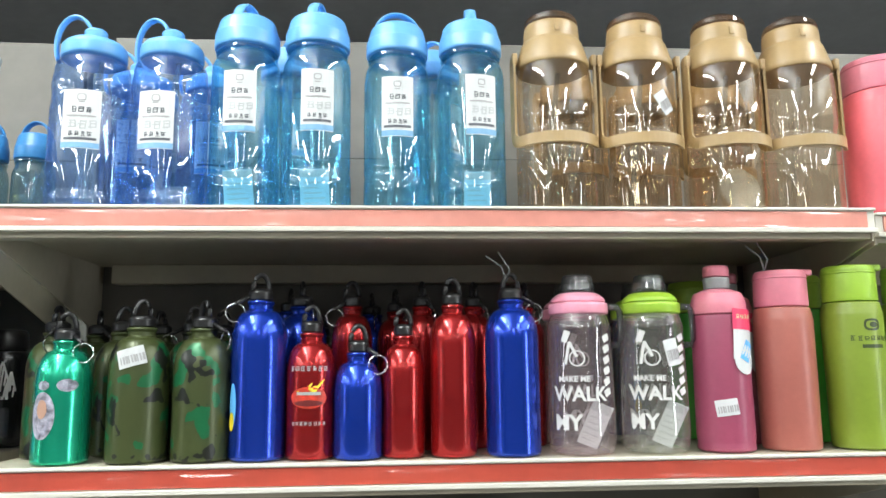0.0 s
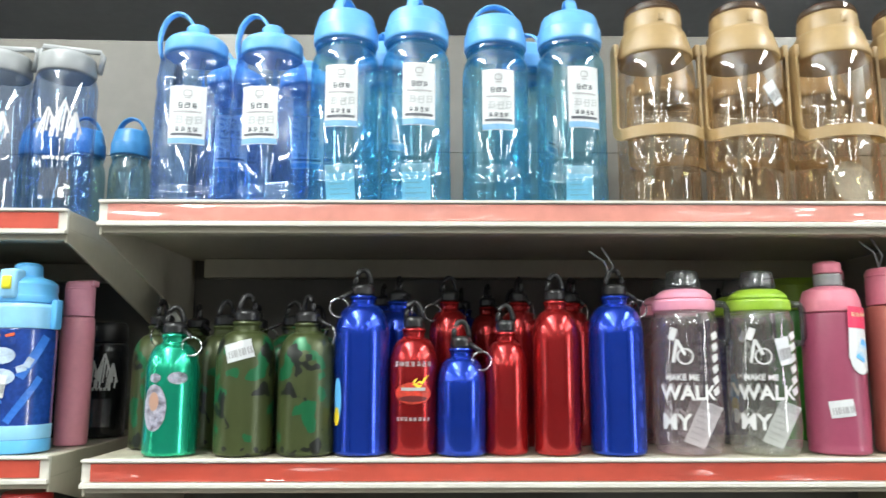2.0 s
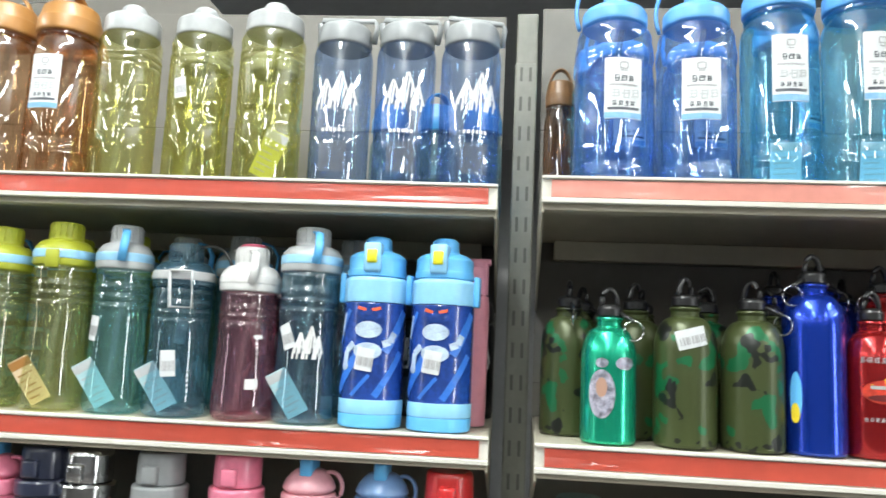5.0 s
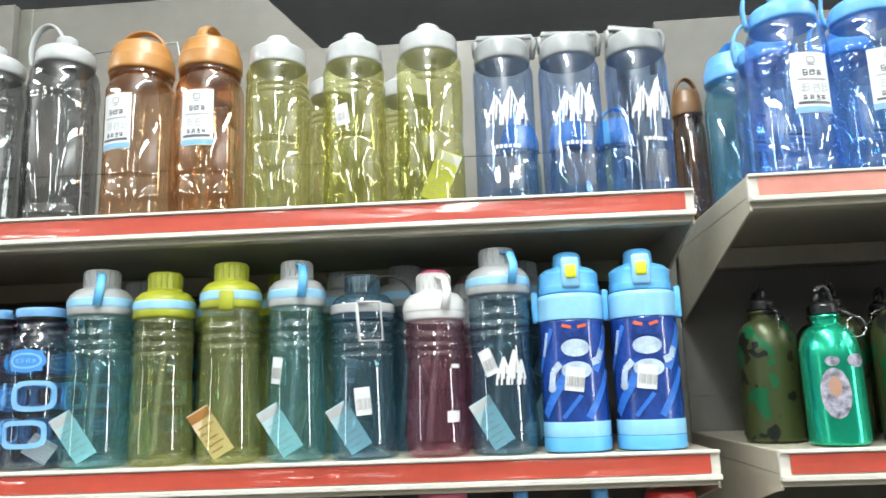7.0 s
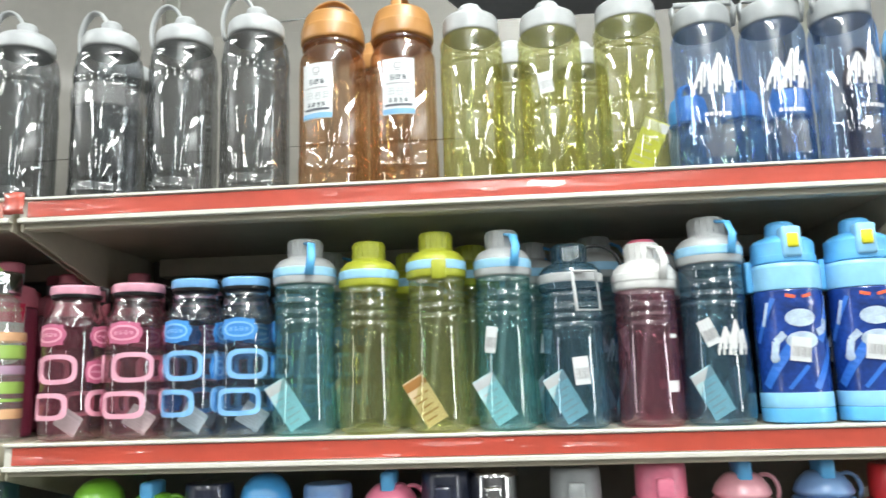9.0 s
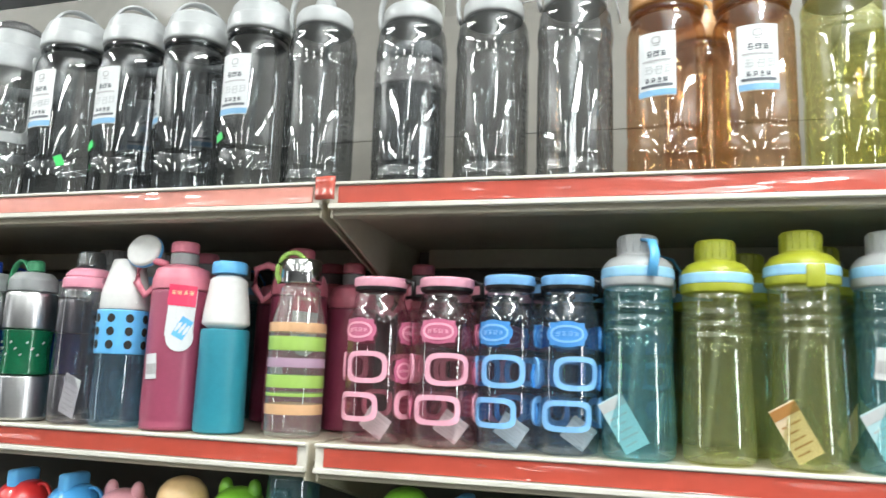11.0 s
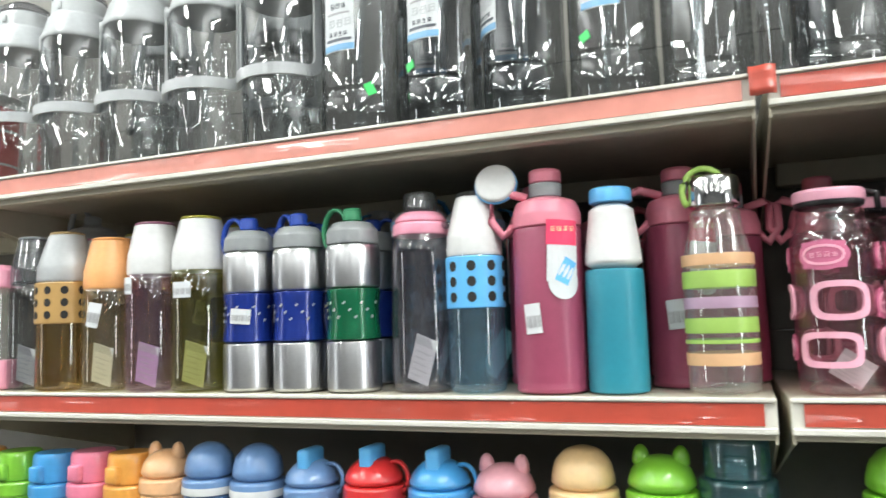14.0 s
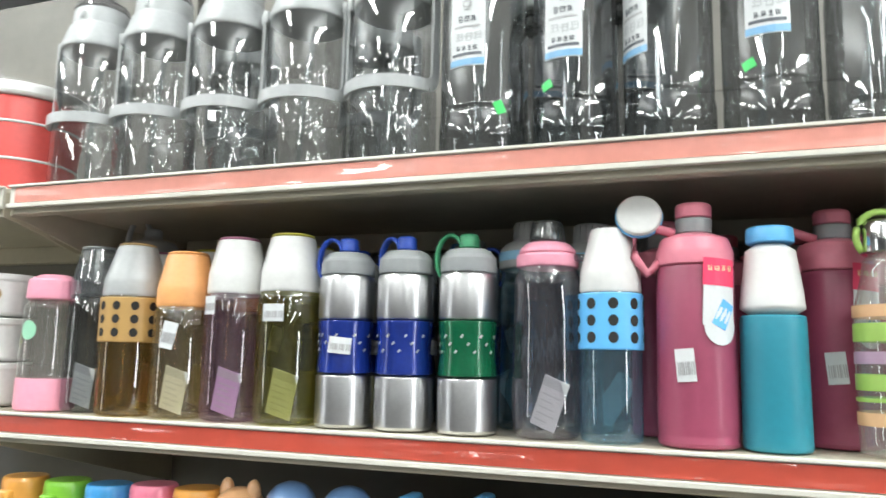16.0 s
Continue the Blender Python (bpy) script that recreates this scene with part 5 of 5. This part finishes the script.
put(frosted_flask(solid("pastel pink plastic", (0.8, 0.32, 0.4), 0.35), PINKB, "slim pastel pink flask with a red print", 0.024, 0.24, True, False, "pink_flask"), -0.093, 0.13, Z_MID)
blk = put(peak_bottle(solid("black gloss plastic", (0.01, 0.011, 0.013), 0.2), BLACK, 0.036, 0.2, "black flask with white peaks print", False, "black_flask"), -0.1, 0.25, Z_MID, 10)
again(blk, -0.19, 0.24, Z_MID)
part_a = put(frosted_flask(ROSE, PINKP, "frosted rose flask with pink stopper and side handle", 0.038, 0.25, tag=False), -1.185, 0.22, Z_MID)

for k in range(11):
    again((gp, gb, l1, t2, t4, t1)[min(k // 2, 5)], -1.12 + k * 0.085, 0.285, Z_MID, 47 * k)
for k, x in enumerate((-0.86, -0.64, -0.36, -0.28)):
    again((t1, l2, pl, t4)[k], x, 0.17, Z_MID, 70 + 33 * k)

# ---- bay C, upper shelf ----
dl = put(arch_jug(T_SMOKE, PALE, 0.052, 0.305, "smoky clear bottle with grey lid and white paper label", at=-6, turn=60), -1.405, 0.07, Z_TOP)
GREENS = solid("green sticker", (0.03, 0.6, 0.12), 0.4)
part("green_sticker", bent(rect(-0.033, -0.019, 0.072, 0.083, 20, 2), 0.0526, 0), GREENS, dl, "small green sticker", False)
dl2 = put(arch_jug(T_SMOKE, PALE, 0.052, 0.3, "smoky clear bottle with grey lid, its label turned aside", at=-48, turn=50), -1.515, 0.072, Z_TOP)
again(dl, -1.625, 0.07, Z_TOP, 0)
dl3 = put(arch_jug(T_SMOKE, PALE, 0.056, 0.31, "smoky clear bottle with grey lid, label and green sticker", at=-6, turn=70), -1.742, 0.072, Z_TOP)
part("green_sticker", bent(rect(0.03, 0.042, 0.05, 0.066, 25, 2), 0.0562, 0), GREENS, dl3, "small green sticker", False)
again(slate, -1.3, 0.07, Z_TOP, 10)
gs = put(strap_jug(clear("pale smoky clear plastic", (0.5, 0.52, 0.53), 0.08), PALE, clear("smoky lid", (0.4, 0.4, 0.42), 0.3), 0.06, "wide smoky clear bottle with grey carrying frame"), -1.87, 0.076, Z_TOP)
for x in (-2.003, -2.133, -2.262, -2.385):
    again(gs, x, 0.076, Z_TOP, 4)
for x in (-1.57, -1.69):
    again(dl2, x, 0.19, Z_TOP, 70)
for x in (-1.95, -2.2):
    again(gs, x, 0.21, Z_TOP, 0)
bucket = thing("tin_bucket", "red tin tub with white bands and a white lid", "bucket")
part("body", solid_lathe([(0.085, 0), (0.1, 0.16), (0.098, 0.165)]), solid("coral red enamel", (0.72, 0.1, 0.09), 0.35), bucket)
for z in (0.06, 0.12):
    part("band", lathe([(0.085 + z * 0.094, z), (0.0875 + z * 0.094, z), (0.0878 + z * 0.094, z + 0.004), (0.0853 + z * 0.094, z + 0.004)]), WHITE, bucket)
part("lid", solid_lathe([(0.103, 0.1655), (0.106, 0.17), (0.104, 0.185), (0.09, 0.192)]), WHITE, bucket)
put(bucket, -2.59, 0.12, Z_TOP)

# ---- bay C, middle shelf ----
PEACH = solid("peach plastic", (0.8, 0.38, 0.14), 0.4)
cup = thing("kids_bottle", "clear kids bottle with pink foot and pink lid", "kids bottle")
part("body", solid_lathe([(0.04, 0.046), (0.041, 0.05), (0.038, 0.15), (0.03, 0.16)]), T_CLEAR, cup)
part("foot", solid_lathe([(0.039, 0), (0.041, 0.003), (0.041, 0.0455), (0.04, 0.0458)]), PINKB, cup, "pink plastic foot")
part("cap", solid_lathe([(0.036, 0.1605), (0.037, 0.164), (0.035, 0.19), (0.02, 0.198)]), PINKB, cup)
part("badge", bent(disc(0, 0.115, 0.013, 0.014, 16), 0.0395, 0), solid("mint print", (0.3, 0.6, 0.42), 0.4), cup, "", False)
put(cup, -2.405, 0.05, Z_MID)
again(slate, -2.36, 0.2, Z_MID, 0)
put(cone_bottle(T_SMOKE, clear("smoky cap plastic", (0.45, 0.48, 0.5), 0.5), GREY, "smoky clear bottle with grey translucent cap", 0.038, 0.24), -2.338, 0.066, Z_MID)
put(sleeve_bottle(clear("honey clear plastic", (0.62, 0.4, 0.1)), solid("tan rubber", (0.42, 0.25, 0.08), 0.5), PALE, "honey clear bottle with tan rubber sleeve and white cap", 0.044, 0.237, top=TAN), -2.258, 0.055, Z_MID)
org = put(cone_bottle(clear("straw clear plastic", (0.75, 0.66, 0.42)), PEACH, PEACH, "straw-tinted clear bottle with peach cap and price sticker", 0.041, 0.226), -2.168, 0.055, Z_MID)
price_tag(org, 0.0412, 10, 0.11, 0.02, 0.036, -12)
pur = put(cone_bottle(clear("mauve clear plastic", (0.62, 0.42, 0.55)), WHITE, solid("plum plastic", (0.3, 0.1, 0.18), 0.4), "mauve clear bottle with white tapered cap", 0.041, 0.243, insert=solid("lilac card", (0.6, 0.48, 0.66), 0.5)), -2.084, 0.055, Z_MID)
price_tag(pur, 0.0412, -22, 0.15, 0.022, 0.024)
oli = put(cone_bottle(clear("dark olive clear plastic", (0.45, 0.44, 0.12)), WHITE, solid("olive plastic", (0.35, 0.32, 0.04), 0.4), "dark olive clear bottle with white tapered cap", 0.042, 0.245), -2.0, 0.055, Z_MID)
price_tag(oli, 0.0422, 0, 0.14, 0.03, 0.022)
ROYAL = solid("royal blue enamel", (0.009, 0.028, 0.22), 0.2, 0.2, 30, 0.12, 0, 0.6)
ROYALP = solid("royal blue plastic", (0.02, 0.07, 0.42), 0.4)
st = put(steel_bottle(ROYAL, ROYALP, "brushed steel bottle with blue waist and price sticker"), -1.915, 0.052, Z_MID)
price_tag(st, 0.0355, 15, 0.1, 0.028, 0.02, -5)
put(steel_bottle(ROYAL, ROYALP, "brushed steel bottle with blue waist and grey cap"), -1.834, 0.052, Z_MID, -20)
put(steel_bottle(solid("green enamel", (0.004, 0.11, 0.045), 0.2, 0.2, 30, 0.12, 0, 0.6), solid("green rubber", (0.04, 0.26, 0.12), 0.45), "brushed steel bottle with green waist and green strap"), -1.752, 0.052, Z_MID)
put(shaker(clear("mauve-grey clear plastic", (0.6, 0.56, 0.62), 0.1), PINKB, GREYCAP, "smoky clear shaker bottle with a pink band and grey cap", 0.041, 0.25, False), -1.657, 0.06, Z_MID, -8)
put(sleeve_bottle(clear("steel blue clear plastic", (0.45, 0.68, 0.82), 0.2), SKY, WHITE, "blue clear bottle with blue rubber sleeve and open lid", 0.0355, 0.236, True), -1.583, 0.052, Z_MID)
mag = put(frosted_flask(ROSE, PINKP, "frosted rose flask with pink handle, tag and sticker", 0.0425, 0.262), -1.492, 0.056, Z_MID, 8)
price_tag(mag, 0.0425, -22, 0.085, 0.02, 0.034, 5)
put(two_tone("teal and white bottle with a sky blue cap"), -1.415, 0.053, Z_MID)
again(mag, -1.345, 0.13, Z_MID, 12)
put(stripe_bottle("clear glass bottle with lime, peach and mauve stripes"), -1.303, 0.052, Z_MID)
again(part_a, -1.29, 0.2, Z_MID, 180)
for k, (x, o) in enumerate(((-2.3, pur), (-1.95, st), (-1.87, st), (-1.7, t4), (-1.62, t1))):
    again(o, x, 0.16, Z_MID, 40 * k)
for k in range(12):
    again((pur, oli, st, t4, t1, mag)[k // 2], -2.38 + k * 0.092, 0.29, Z_MID, 52 * k)
for k, x in enumerate((-2.21, -2.12, -2.03, -1.78, -1.53)):
    again((oli, org, oli, st, mag)[k], x, 0.165, Z_MID, 61 * k)
mug = thing("stacked_tub", "white printed food tubs in a stack of three", "tub")
for k in range(3):
    t = part("tub", solid_lathe([(0.042, 0.001 + k * 0.068), (0.048, 0.006 + k * 0.068), (0.05, 0.055 + k * 0.068), (0.052, 0.056 + k * 0.068), (0.052, 0.066 + k * 0.068)]), WHITE, mug)
    part("print", bent(disc(0.01, 0.03 + k * 0.068, 0.011, 0.012) + disc(0.035, 0.034 + k * 0.068, 0.008, 0.009), 0.0492, 0), (PEACH, LIMEB, TAN)[k], t, "", False)
put(mug, -2.535, 0.07, Z_MID)

# ---- low shelves: only lids and shoulders rise into view ----
def tone(name, c):
    return solid(name, c, 0.3, 0, 14, 0.08, 0, 0.6)


LOWS = {
    "orange": tone("orange kids plastic", (0.75, 0.35, 0.07)),
    "green": tone("leaf kids plastic", (0.2, 0.5, 0.04)),
    "blue": tone("blue kids plastic", (0.06, 0.32, 0.66)),
    "pink": tone("pink kids plastic", (0.8, 0.22, 0.33)),
    "peach": tone("peach kids plastic", (0.8, 0.46, 0.24)),
    "slate": tone("slate blue kids plastic", (0.14, 0.26, 0.48)),
    "red": tone("red kids plastic", (0.65, 0.03, 0.03)),
    "rose": tone("pale rose kids plastic", (0.72, 0.35, 0.4)),
    "cream": tone("cream kids plastic", (0.8, 0.55, 0.28)),
    "teal": clear("teal kids plastic", (0.25, 0.5, 0.55), 0.35),
    "dark": tone("dark kids plastic", (0.02, 0.025, 0.05)),
    "grey": GREY,
    "chrome": CHROME,
}
MADE = {}


def low(color, kind, x, r=0.037, h=0.265, body=None):
    key = (color, kind, round(h, 2), body)
    if key in MADE:
        return again(MADE[key], x, 0.055, Z_LOW, 9 * x * 10)
    shape = ("domed lid", "drum lid with a spout", "lid with two round ears", "flip spout")[kind]
    MADE[key] = put(kids_low(LOWS[body or color], LOWS[color], f"{color} plastic kids cup with a {shape}", kind, r, h), x, 0.055, Z_LOW)
    return MADE[key]


for n, (color, kind, h) in enumerate((("orange", 1, 0.245), ("green", 1, 0.245), ("blue", 1, 0.245), ("pink", 1, 0.25), ("orange", 1, 0.25), ("peach", 2, 0.262), ("slate", 0, 0.265), ("slate", 0, 0.265), ("slate", 3, 0.262))):
    low(color, kind, (-2.43, -2.35, -2.275, -2.198, -2.127, -2.061, -1.985, -1.905, -1.82)[n], 0.037, h)
for color, kind, x, h, body in (("red", 3, -1.729, 0.268, None), ("blue", 3, -1.639, 0.268, "dark"), ("rose", 2, -1.556, 0.262, None), ("cream", 0, -1.462, 0.276, "peach"), ("green", 2, -1.375, 0.278, None), ("teal", 1, -1.297, 0.295, None)):
    low(color, kind, x, 0.039, h, body)
for color, kind, x, h in (("green", 0, -1.143, 0.285), ("green", 3, -1.067, 0.28), ("dark", 1, -0.99, 0.28), ("blue", 0, -0.914, 0.287), ("slate", 1, -0.831, 0.276), ("pink", 3, -0.748, 0.287), ("dark", 1, -0.675, 0.29), ("chrome", 1, -0.612, 0.288), ("grey", 1, -0.508, 0.291), ("pink", 1, -0.4, 0.294), ("rose", 3, -0.3, 0.292), ("slate", 3, -0.2, 0.292), ("red", 1, -0.11, 0.287), ("teal", 1, 0.06, 0.27), ("dark", 0, 0.15, 0.265), ("red", 0, 0.27, 0.265), ("dark", 1, 0.36, 0.268), ("grey", 0, 0.54, 0.272), ("dark", 1, 0.63, 0.265), ("dark", 0, 0.75, 0.265), ("grey", 1, 0.87, 0.265), ("dark", 1, 1.0, 0.265), ("slate", 0, 1.12, 0.265)):
    low(color, kind, x, 0.037, h)
